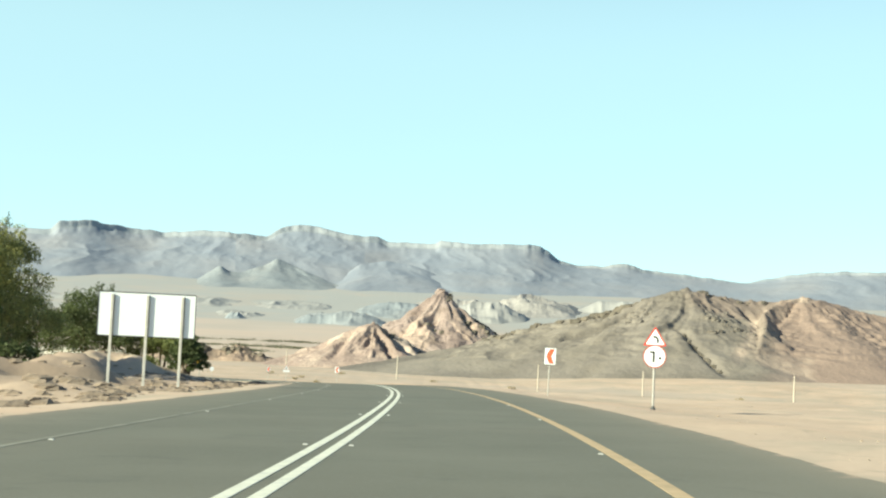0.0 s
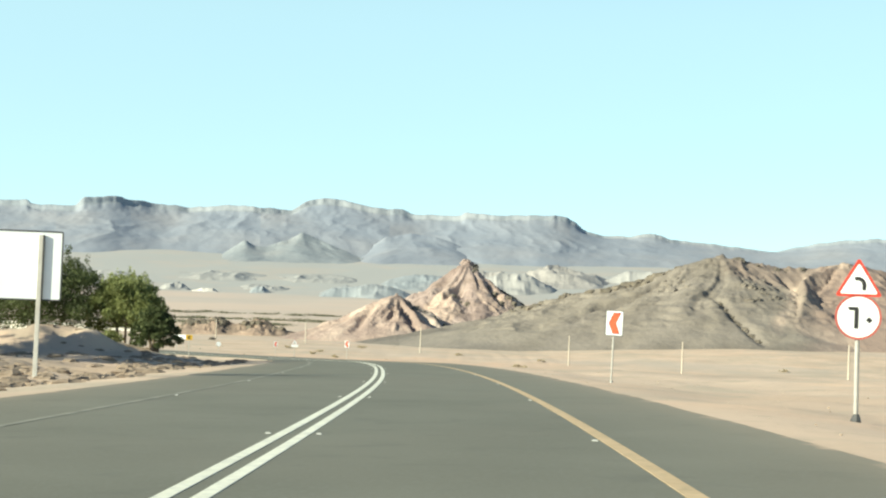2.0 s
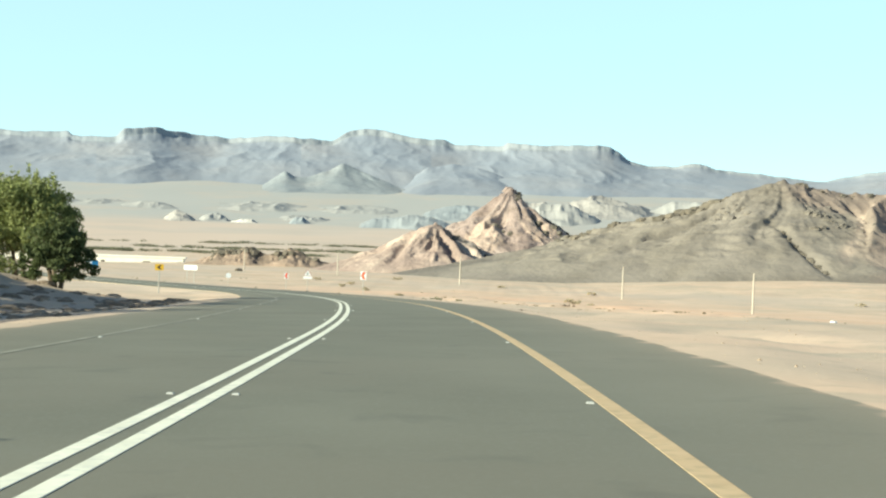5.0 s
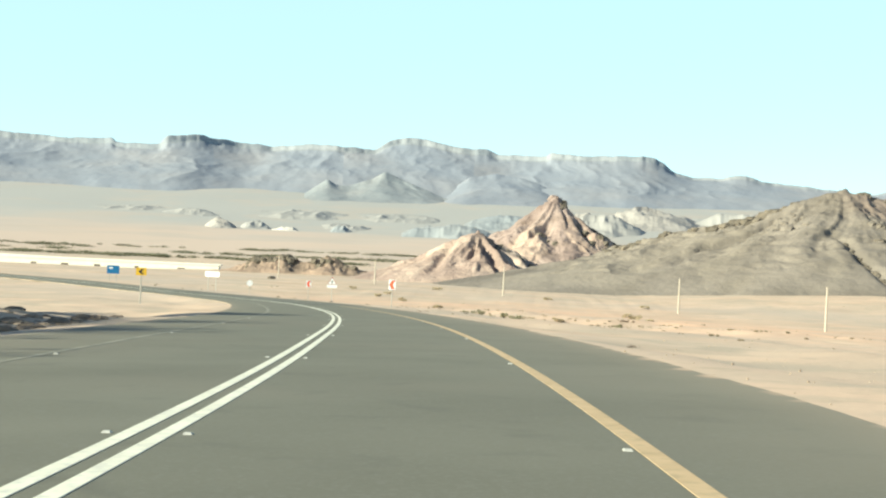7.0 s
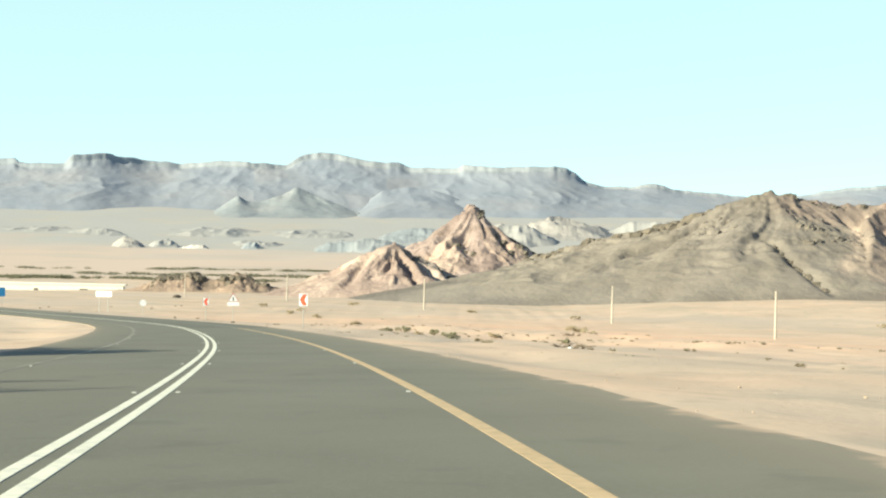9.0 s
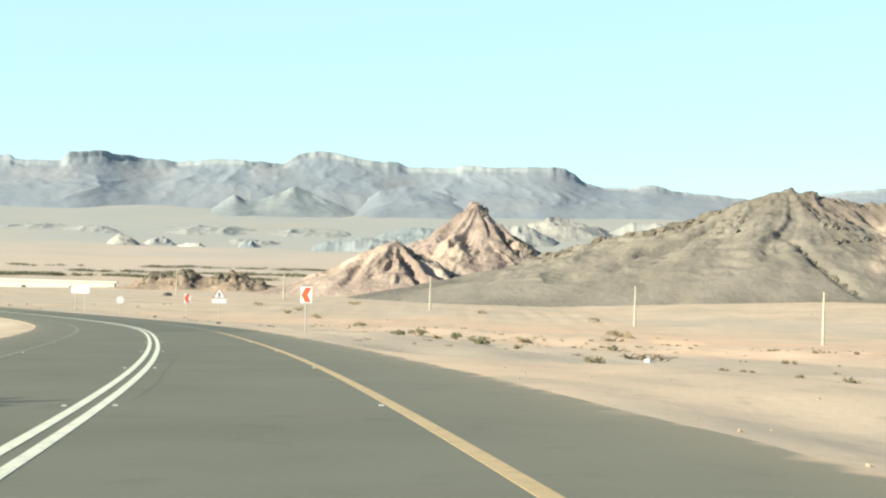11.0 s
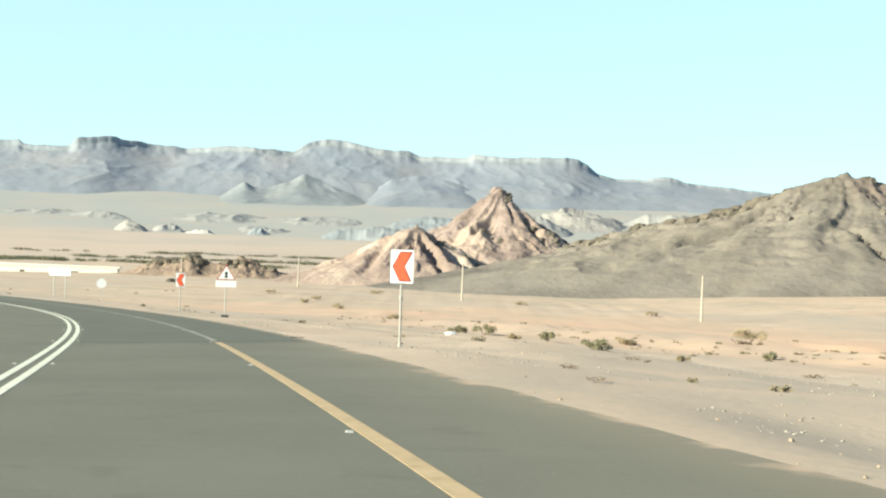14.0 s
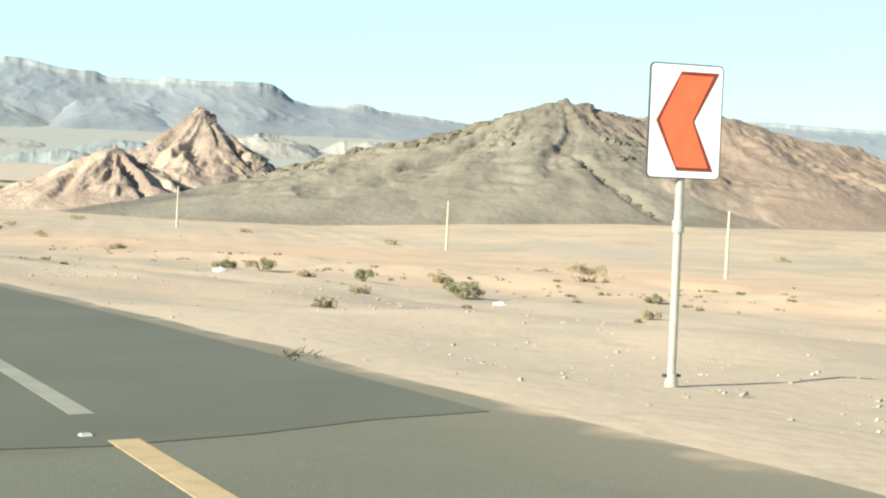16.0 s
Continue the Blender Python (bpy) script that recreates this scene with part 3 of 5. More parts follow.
crags(right_hill, [(140, 634), (146, 641), (152, 648)], 1.7, 14, 5, HILL_ROCK, 3.0)
# dark blocks along the gully in place of the shade of its left bank
crags(right_hill, [(131.5, 567), (127.5, 590), (124, 614)], 1.15, 170, 7, DARK_CRAG_SHADE, 0.35, sink=0.6)
crags(right_hill, [(138, 615), (150, 622), (158, 618)], 2.6, 14, 6, HILL_ROCK, 3.0)
cone = hill("cone_hill", [(18.5, 899, 51, 78, 74), (20.5, 901, 51, 78, 74)], (-75, 115, 812, 990), (260, 240), 202, CONE_ROCK,
     "pink sandstone cone hill with a knobbly dark summit", flute=0.14, flute_len=12, power=0.99, crag=0.045, knobs=0.02, warp=7, knob=(19.5, 900, 52.0, 6.2), bands=0.6, ledge=7.0,
     cuts=[(66, 880, 30, 897, 5, 4), (20, 850, 16, 885, 5, 5), (-5, 862, 8, 890, 3, 3), (44, 862, 32, 888, 4, 2.5)])
crags(cone, [(26, 899), (36, 899), (48, 898), (60, 897)], 2.5, 40, 11, DARK_CRAG_SHADE, 1.0)
crags(cone, [(57, 897), (66, 895), (72, 893)], 3.6, 22, 12, DARK_CRAG_SHADE, 2.0)
crags(cone, [(33, 884), (37, 874), (40, 868)], 2.2, 12, 13, DARK_CRAG_SHADE, 1.2)
crags(cone, [(46, 880), (51, 872)], 2.2, 10, 14, DARK_CRAG_SHADE, 1.2)
# dark blocks added to draw a shaded hollow in the cone's face
crags(cone, [(12, 872), (16, 866), (18, 862)], 2.2, 10, 15, DARK_CRAG_SHADE, 1.6)
crags(cone, [(17, 898), (22, 900)], 2.4, 8, 16, CONE_ROCK, 1.6)
crags(cone, [(24, 894), (27, 895)], 2.2, 6, 17, DARK_CRAG_SHADE, 1.0)
low_hill = hill("cone_hill", [(-72, 756, 3, 24, 24), (-48, 752, 13, 36, 30), (-20, 746, 27, 52, 46), (4, 748, 15, 40, 36), (24, 756, 5, 28, 26)], (-125, 75, 680, 815), (270, 190), 303, CREAM_ROCK,
     "low pink and cream sandstone hill in front of a cone hill", flute=0.32, flute_len=8, power=1.0, crag=0.04, knobs=0.05, warp=4, bands=1.0, ledge=4.5,
     cuts=[(12, 712, -14, 745, 5, 3), (-6, 706, -18, 742, 4, 2.2), (-40, 715, -30, 745, 2.5, 2.5)])
crags(low_hill, [(-15, 745), (-4, 744), (8, 742), (17, 738)], 1.7, 34, 21, DARK_CRAG_SHADE, 0.9)
crags(low_hill, [(8, 722), (14, 716)], 1.5, 10, 22, DARK_CRAG_SHADE, 0.9)
ridge = hill("rock_ridge", [(-148, 792, 4, 12, 12), (-134, 790, 9, 15, 16), (-122, 790, 11, 15, 16), (-110, 790, 7, 13, 15), (-98, 790, 10.5, 15, 16), (-74, 790, 3, 12, 12)], (-175, -50, 765, 815), (190, 90), 404, RIDGE_ROCK,
     "low dark rock ridge with two humps", flute=0.5, flute_len=6, power=0.75, crag=0.12, knobs=0.14, warp=2)
crags(ridge, [(-142, 789), (-128, 790), (-116, 790)], 2.2, 70, 31, DARK_CRAG_SHADE, 1.6)
crags(ridge, [(-108, 790), (-98, 790), (-84, 790)], 2.0, 60, 32, DARK_CRAG_SHADE, 1.6)


# ---- far mountains: crest lines in a ring about MID, by bearing (left positive) and height as an angle, in degrees ----
MID = (-4.0, 105.0)
SKYLINE = [(33, 3.6), (28, 4.0), (22, 4.15), (19, 4.0), (17.2, 4.13), (17.05, 3.95), (15.27, 3.97), (14.98, 4.38), (13.45, 4.44), (13.25, 4.33), (11.1, 4.18), (10.5, 4.12), (9.5, 4.27),
           (8.4, 4.31), (7.4, 4.25), (6.35, 4.22), (5.7, 4.6), (4.95, 4.8), (4.15, 4.7), (2.7, 4.42), (1.66, 4.42), (1.2, 4.22), (-0.88, 4.22), (-1.07, 4.38), (-3.06, 4.31), (-4.86, 4.39),
           (-5.38, 4.33), (-5.8, 4.08), (-6.2, 3.75), (-7.0, 3.56), (-8.1, 3.56), (-8.7, 3.70), (-9.4, 3.66), (-9.8, 3.45), (-11.2, 3.36), (-12.4, 3.2), (-14.0, 3.05), (-15.9, 3.45), (-16.8, 3.58),
           (-18.2, 3.66), (-20, 3.66), (-26, 3.6), (-33, 3.3)]


# how far off the crest stands, by bearing: the wall steps forward and back, so that one flank takes the sun and the next one lies in shade
WALL = [(33, 4480), (21, 4514), (17.3, 4429), (15.2, 4351), (14.2, 4361), (12.6, 4463), (11.3, 4511), (10.0, 4473), (8.4, 4412), (7.0, 4395), (6.2, 4453), (5.4, 4501), (4.0, 4487),
        (2.4, 4446), (1.0, 4487), (-0.9, 4422), (-3.0, 4399), (-5.2, 4412), (-6.6, 4501), (-7.6, 4473), (-8.8, 4439), (-10.2, 4504), (-12.0, 4514), (-14.0, 4521), (-16.5, 4463),
        (-19.5, 4453), (-24, 4497), (-33, 4480)]


def by_bearing(nodes, az, wide):
    """Values between nodes of (bearing, value), smoothed over so many degrees."""
    nodes = np.array(sorted(nodes), float)
    n = max(3, int(wide / 0.05 * 3))
    blur = np.exp(-np.linspace(-3, 3, 2 * n + 1) ** 2 / 2)
    return np.convolve(np.pad(np.interp(az, nodes[:, 0], nodes[:, 1]), n, mode="edge"), blur / blur.sum(), "valid")


def mountain_range(name, label, line, heads, front, mats, seed, cut_at=(), cap=0.0, facets=0.3, wide=0.9, rough=0.03, group="table mountains along the horizon"):
    """Far mountains about a crest line, cut at bearings into single ones. heads: distance of the crest by bearing; front: depth of the slope before it; cap: the share of the height that is a cliff."""
    az = np.arange(min(line)[0], max(line)[0] + 0.01, 0.05)
    u = np.concatenate([np.linspace(0, 0.86, 78), np.linspace(0.87, 1.02, 34), np.linspace(1.04, 1.2, 5)])
    AZ, U = np.meshgrid(az, u)
    R = by_bearing(heads, az, 0.8)[None, :] + front * (U - 1) * (1 + 0.12 * fbm(AZ / 3, AZ * 0, 3, seed)) + 18 * fbm(AZ / 0.8, U * 5, 3, seed + 1)
    X, Y = MID[0] - np.sin(np.radians(AZ)) * R, MID[1] + np.cos(np.radians(AZ)) * R
    base = ground_z(X, Y) - 10
    sharp = by_bearing(line, az, 0.04) + rough * fbm(az / 0.45, az * 0, 4, seed + 2)
    k = ease(U, 0.87, 0.98)
    el = sharp[None, :] * k + (by_bearing(line, az, wide)[None, :] - 0.05) * (1 - k)
    top = np.maximum(R * np.tan(np.radians(el)) - base, 0)
    wx, wy = X + 90 * fbm(X / 260, Y / 260, 3, seed + 3), Y + 90 * fbm(X / 260, Y / 260, 3, seed + 4)
    facet, fine = ridged(wx / 330, wy / 600, 4, seed + 5), ridged(wx / 90, wy / 190, 4, seed + 6)
    env = np.sin(np.clip(U / 0.99, 0, 1) * np.pi) ** 0.7
    lip = U + 0.012 * fbm(X / 150, Y / 150, 2, seed + 7)
    prof = (1 - cap) * np.clip(lip / 0.97, 0, 1) ** 1.05 + cap * ease(lip, 0.965, 0.99)
    prof = prof * (1 - facets * env * (1 - facet)) * (1 - 0.045 * env * (1 - fine))
    prof = np.where(U > 1, 1 - (U - 1) * 1.5, prof)
    Z = base + top * prof
    rim = int(np.searchsorted(u, 0.955))
    cuts = [0] + [int(np.searchsorted(az, c)) for c in sorted(cut_at)] + [len(az) - 1]
    for a0, a1 in zip(cuts[:-1], cuts[1:]):
        mid = (a0 + a1) // 2
        at = (float(X[0, mid]), float(Y[0, mid]), float(Z[0, mid]))
        thing = new(name)
        thing.matrix_world = pose(*at)
        tagged(thing, label, "mountain", group)
        for piece, r0, r1, mat in (("slope", 0, rim, mats[0]), ("cliff", rim, len(u) - 1, mats[1])):
            cell = (slice(r0, r1 + 1), slice(a0, a1 + 1))
            grid_object(piece, X[cell] - at[0], Y[cell] - at[1], Z[cell] - at[2], mat).parent = thing


# their haze is in the rock colours; the air itself is clear
mountain_range("table_mountain", "hazy blue grey table mountain on the horizon", SKYLINE, WALL, 860, (HAZY_ROCK, HAZY_CLIFF), 61, (-12.5, -5.6, 2.1, 7.6, 13.0, 16.0), cap=0.10, facets=0.24, rough=0.055)
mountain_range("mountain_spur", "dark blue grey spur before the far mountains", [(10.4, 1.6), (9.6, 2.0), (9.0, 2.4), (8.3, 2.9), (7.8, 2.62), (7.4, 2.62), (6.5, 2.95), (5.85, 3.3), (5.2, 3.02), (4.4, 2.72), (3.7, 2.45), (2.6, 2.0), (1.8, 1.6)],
               [(10.4, 3500), (8.3, 3750), (7.6, 3600), (5.9, 3800), (2, 3550)], 420, (HAZY_DARK_ROCK, HAZY_DARK_ROCK), 109, facets=0.4, wide=0.25, rough=0.05, group="spurs before the mountains")
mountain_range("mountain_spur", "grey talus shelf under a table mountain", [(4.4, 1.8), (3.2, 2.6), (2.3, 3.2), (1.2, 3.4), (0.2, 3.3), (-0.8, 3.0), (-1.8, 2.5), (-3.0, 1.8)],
               [(4.4, 3800), (1.6, 4050), (-1, 4000), (-3, 3800)], 650, (HAZY_ROCK, HAZY_ROCK), 127, facets=0.4, wide=0.3, rough=0.04, group="spurs before the mountains")


def far_hill(az, half, el, r, depth, mat, label, seed):
    """A low far hill: bearing, half width and height as angles in degrees, distance and depth in metres."""
    A, V = np.meshgrid(np.linspace(-1, 1, 120), np.linspace(-1, 1, 34))
    ang = np.radians(az + half * A)
    R = r + depth * V
    X, Y = MID[0] - np.sin(ang) * R, MID[1] + np.cos(ang) * R
    base = ground_z(X, Y)
    top = math.tan(math.radians(el)) * r - 4
    shape = np.clip(1 - np.abs(A) ** 2.0, 0, 1) * np.clip(1 - np.abs(V) ** 1.5, 0, 1)
    size = min(depth * 0.9, 150)
    shape = np.maximum(shape * (0.25 + 0.95 * ridged(X / size + seed * 3.1, Y / size, 5, seed)) - 0.10, -0.02)
    ob = grid_object("far_hill", X, Y, base - 4 + np.maximum(top - base + 4, 6) * shape, mat)
    tagged(ob, label, "hill", group="far foothills")
    return ob


far_hill(3.0, 2.5, 1.75, 2300, 200, HAZY_DARK_ROCK, "low dark grey hills on the desert plain", 23)
far_hill(7.6, 0.6, 1.25, 2350, 70, HAZY_DARK_ROCK, "small dark grey hill on the desert plain", 29)
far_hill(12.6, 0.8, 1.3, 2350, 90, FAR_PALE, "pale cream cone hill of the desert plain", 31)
far_hill(11.2, 0.8, 1.2, 2420, 80, HAZY_MID_ROCK, "low grey hill beside a pale cone hill", 33)
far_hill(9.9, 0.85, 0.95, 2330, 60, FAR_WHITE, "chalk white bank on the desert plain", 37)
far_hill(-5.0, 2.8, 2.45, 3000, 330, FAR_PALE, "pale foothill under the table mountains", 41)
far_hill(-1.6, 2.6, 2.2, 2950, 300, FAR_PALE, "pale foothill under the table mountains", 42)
far_hill(-3.2, 2.2, 2.2, 2700, 220, HAZY_MID_ROCK, "low grey foothill under the table mountains", 44)
far_hill(-9.5, 3.0, 2.6, 3100, 260, HAZY_MID_ROCK, "grey foothill under the table mountains", 43)
far_hill(9.3, 2.6, 1.75, 2800, 170, HAZY_MID_ROCK, "low grey foothill on the desert plain", 47)
far_hill(5.2, 2.2, 1.75, 2800, 170, HAZY_MID_ROCK, "low grey foothill on the desert plain", 48)
far_hill(7.3, 1.5, 1.35, 2500, 110, HAZY_MID_ROCK, "low grey hill on the desert plain", 49)
far_hill(0.5, 2.4, 1.9, 2700, 200, HAZY_DARK_ROCK, "low grey foothill on the desert plain", 53)
far_hill(16.5, 2.4, 1.75, 2900, 170, HAZY_MID_ROCK, "low grey foothill on the desert plain", 57)
far_hill(13.8, 1.6, 1.5, 2750, 130, HAZY_MID_ROCK, "low grey hill on the desert plain", 58)


# ---- paints and plants ----
WHITE_FACE = material("white_sign_face", [(0.3, (0.80, 0.80, 0.78)), (0.7, (0.87, 0.87, 0.85))], scale=4, rough=0.45, bump=0.05)
RED_FACE = material("red_sign_face", [(0.3, (0.50, 0.045, 0.03)), (0.7, (0.58, 0.065, 0.042))], scale=5, rough=0.45, bump=0.05)
DULL_RED = material("faded_dark_red_face", [(0.3, (0.33, 0.075, 0.06)), (0.7, (0.42, 0.10, 0.08))], scale=5, rough=0.55, bump=0.05)
DARK_RED = material("dark_red_outline", [(0.3, (0.15, 0.03, 0.025)), (0.7, (0.20, 0.045, 0.035))], scale=5, rough=0.5, bump=0.05)
ORANGE_FACE = material("red_orange_sign_face", [(0.3, (0.80, 0.12, 0.055)), (0.7, (0.86, 0.15, 0.07))], scale=5, rough=0.45, bump=0.05)
BLACK_FACE = material("black_sign_paint", [(0.3, (0.02, 0.02, 0.02)), (0.7, (0.035, 0.035, 0.035))], scale=5, rough=0.5, bump=0.05)
BLUE_FACE = material("blue_sign_face", [(0.3, (0.02, 0.16, 0.36)), (0.7, (0.03, 0.2, 0.42))], scale=3, rough=0.45, bump=0.05)
YELLOW_FACE = material("yellow_sign_face", [(0.3, (0.50, 0.31, 0.025)), (0.7, (0.57, 0.36, 0.035))], scale=3, rough=0.5, bump=0.05)
STEEL = material("galvanised_steel", [(0.3, (0.34, 0.32, 0.29)), (0.7, (0.44, 0.42, 0.38))], scale=6, rough=0.55, bump=0.1, metallic=0.3)
ALU_BACK = material("white_painted_aluminium", [(0.3, (0.80, 0.82, 0.82)), (0.7, (0.87, 0.88, 0.88))], scale=1.5, rough=0.5, bump=0.05)
DARK_EDGE_SHADOW = material("dark_edge_and_shadow", [(0.3, (0.05, 0.05, 0.05)), (0.7, (0.08, 0.08, 0.08))], scale=6, rough=0.6, bump=0.05)
CONCRETE = material("pale_concrete", [(0.3, (0.48, 0.45, 0.40)), (0.7, (0.60, 0.57, 0.51))], scale=2, rough=0.85, bump=0.3, bump_scale=20)
STUD_GREY = material("dusty_white_plastic", [(0.3, (0.34, 0.33, 0.30)), (0.7, (0.46, 0.45, 0.41))], scale=8, rough=0.5, bump=0.1)
POLE_WOOD = material("bleached_pole", [(0.3, (0.40, 0.35, 0.285)), (0.7, (0.50, 0.44, 0.36))], scale=1.2, rough=0.85, bump=0.3, bump_scale=12)
BARK = material("grey_brown_bark", [(0.3, (0.10, 0.075, 0.05)), (0.7, (0.19, 0.145, 0.10))], scale=6, rough=0.95, bump=0.6, bump_scale=30)
PLASTER = material("cream_white_plaster", [(0.3, (0.80, 0.75, 0.62)), (0.7, (0.87, 0.82, 0.70))], scale=0.3, rough=0.8, bump=0.1)
OPENING_SHADE = material("shed_opening_shade", [(0.3, (0.10, 0.09, 0.075)), (0.7, (0.16, 0.14, 0.115))], scale=0.5, rough=0.9, bump=0.1)
PLASTIC = material("white_plastic_sheet", [(0.3, (0.78, 0.78, 0.75)), (0.7, (0.86, 0.86, 0.84))], scale=4, rough=0.4, bump=0.3, bump_scale=9)
DIRT_ROCK = material("brown_dirt_rock", [(0.3, (0.16, 0.125, 0.095)), (0.7, (0.29, 0.225, 0.17))], scale=1.5, rough=0.95, bump=0.5, bump_scale=9)
GREY_STONE = material("grey_desert_stone", [(0.3, (0.24, 0.215, 0.18)), (0.7, (0.42, 0.385, 0.33))], scale=1.5, rough=0.9, bump=0.4, bump_scale=14)
STONE = material("desert_stone", [(0.3, (0.22, 0.17, 0.125)), (0.7, (0.38, 0.29, 0.215))], scale=1.5, rough=0.9, bump=0.4, bump_scale=14)


def leaf_material(name, dark, light):
    m = material(name, [(0.25, dark), (0.75, light)], scale=0.7, rough=0.7, bump=0)
    nt = m.node_tree
    b = nt.nodes["Principled BSDF"]
    old = b.inputs["Base Color"].links[0].from_socket
    geo = nt.nodes.new("ShaderNodeNewGeometry")
    hsv = nt.nodes.new("ShaderNodeHueSaturation")
    mr = nt.nodes.new("ShaderNodeMapRange")
    mr.inputs[3].default_value, mr.inputs[4].default_value = 0.7, 1.3
    nt.links.new(geo.outputs["Random Per Island"], mr.inputs[0])
    nt.links.new(mr.outputs[0], hsv.inputs["Value"])
    nt.links.new(old, hsv.inputs["Color"])
    nt.links.new(hsv.outputs[0], b.inputs["Base Color"])
    thin = nt.nodes.new("ShaderNodeBsdfTranslucent")  # light through the leaf
    nt.links.new(hsv.outputs[0], thin.inputs[0])
    both = nt.nodes.new("ShaderNodeMixShader")
    both.inputs[0].default_value = 0.35
    nt.links.new(b.outputs[0], both.inputs[1])
    nt.links.new(thin.outputs[0], both.inputs[2])
    nt.links.new(both.outputs[0], nt.nodes["Material Output"].inputs[0])
    return m


LEAF_DARK = leaf_material("dark_green_leaves", (0.06, 0.078, 0.03), (0.12, 0.142, 0.055))
LEAF_OLIVE = leaf_material("olive_green_leaves", (0.165, 0.188, 0.065), (0.32, 0.345, 0.135))
# leaves of the far rows, lightened in colour for the haze before them
LEAF_HAZY = leaf_material("hazy_olive_leaves", (0.13, 0.13, 0.08), (0.20, 0.20, 0.13))
LEAF_SHRUB = leaf_material("grey_green_shrub_leaves", (0.255, 0.24, 0.15), (0.39, 0.36, 0.235))
LEAF_TUFT = leaf_material("dry_tuft_leaves", (0.22, 0.185, 0.12), (0.36, 0.305, 0.205))
LEAF_PALE = leaf_material("yellow_green_leaves", (0.19, 0.195, 0.065), (0.34, 0.335, 0.13))
LEAF_DRY = leaf_material("dry_shrub_leaves", (0.38, 0.315, 0.20), (0.54, 0.45, 0.31))


# ---- builders ----
def part(name, bm, mat, parent, label=""):
    me = bpy.data.meshes.new(name)
    bm.to_mesh(me)
    bm.free()
    me.materials.append(mat)
    ob = new(name, me)
    ob.parent = parent
    if label:
        ob["label"] = label
    return ob


def base(name, place, turn, label, category, group=""):
    """An Empty at a thing's foot, turned by degrees about z."""
    ob = new(name)
    ob.matrix_world = pose(*place, 0, 0, turn)
    tagged(ob, label, category, group)
    return ob


def slab_bm(outline, y0, y1, bevel=0.0):
    """A plate: an outline in x and z, from y0 (front) to y1 (back)."""
    bm = bmesh.new()
    f = bm.faces.new([bm.verts.new((x, y0, z)) for x, z in outline])
    ext = bmesh.ops.extrude_face_region(bm, geom=[f])
    bmesh.ops.translate(bm, vec=(0, y1 - y0, 0), verts=[v for v in ext["geom"] if isinstance(v, bmesh.types.BMVert)])
    bmesh.ops.recalc_face_normals(bm, faces=bm.faces[:])
    if bevel:
        bmesh.ops.bevel(bm, geom=bm.edges[:], offset=bevel, segments=1, affect="EDGES")
    return bm


def ring_bm(outer, inner, y0, y1):
    """A flat frame between two outlines of equally many corners."""
    bm = bmesh.new()
    n = len(outer)
    rows = [[bm.verts.new((x, y, z)) for x, z in o] for y in (y0, y1) for o in (outer, inner)]
    fo, fi, bo, bi = rows
    for i in range(n):
        j = (i + 1) % n
        for q in ((fo[i], fo[j], fi[j], fi[i]), (bo[j], bo[i], bi[i], bi[j]), (fo[j], fo[i], bo[i], bo[j]), (fi[i], fi[j], bi[j], bi[i])):
            bm.faces.new(q)
    bmesh.ops.recalc_face_normals(bm, faces=bm.faces[:])
    return bm


def tube_bm(points, radii, sides=10):
    """A round bar through points."""
    bm = bmesh.new()
    rings = []
    pts = [Vector(p) for p in points]
    for i, p in enumerate(pts):
        d = (pts[min(i + 1, len(pts) - 1)] - pts[max(i - 1, 0)]).normalized()
        side = d.orthogonal().normalized() if abs(d.z) < 0.95 else Vector((1, 0, 0))
        up = d.cross(side).normalized()
        side = up.cross(d)
        r = radii[i] if isinstance(radii, (list, tuple)) else radii
        rings.append([bm.verts.new(p + (side * math.cos(2 * math.pi * k / sides) + up * math.sin(2 * math.pi * k / sides)) * r) for k in range(sides)])
    for a, b in zip(rings[:-1], rings[1:]):
        for k in range(sides):
            bm.faces.new((a[k], a[(k + 1) % sides], b[(k + 1) % sides], b[k]))
    bm.faces.new(rings[0][::-1])
    bm.faces.new(rings[-1])
    bmesh.ops.recalc_face_normals(bm, faces=bm.faces[:])
    return bm


def box_bm(x0, x1, y0, y1, z0, z1, bevel=0.0):
    bm = bmesh.new()
    bmesh.ops.create_cube(bm, size=1, matrix=Matrix.Translation(((x0 + x1) / 2, (y0 + y1) / 2, (z0 + z1) / 2)) @ Matrix.Diagonal((x1 - x0, y1 - y0, z1 - z0, 1)))
    if bevel:
        bmesh.ops.bevel(bm, geom=bm.edges[:], offset=bevel, segments=1, affect="EDGES")
    return bm


def rounded(w, h, cx=0.0, cz=0.0, r=0.05, n=4):
    out = []
    for sx, sz, a0 in ((1, 1, 0), (-1, 1, 90), (-1, -1, 180), (1, -1, 270)):
        for k in range(n + 1):
            a = radians(a0 + 90 * k / n)
            out.append((cx + sx * (w / 2 - r) + math.cos(a) * r, cz + sz * (h / 2 - r) + math.sin(a) * r))
    return out


def circle(r, cz, n=36):
    return [(r * math.cos(2 * math.pi * k / n), cz + r * math.sin(2 * math.pi * k / n)) for k in range(n)]


def triangle(w, z0, h, r=0.06, n=4):
    """A rounded triangle, point up."""
    pts = [Vector((-w / 2, z0)), Vector((w / 2, z0)), Vector((0, z0 + h))]
    mid = sum(pts, Vector((0, 0))) / 3
    out = []
    for i, p in enumerate(pts):
        c = p + (mid - p).normalized() * r * 2
        a0 = math.atan2(*(p - mid).yx)
        for k in range(n + 1):
            a = a0 - radians(60) + radians(120) * k / n
            out.append((c.x + math.cos(a) * r, c.y + math.sin(a) * r))
    return out


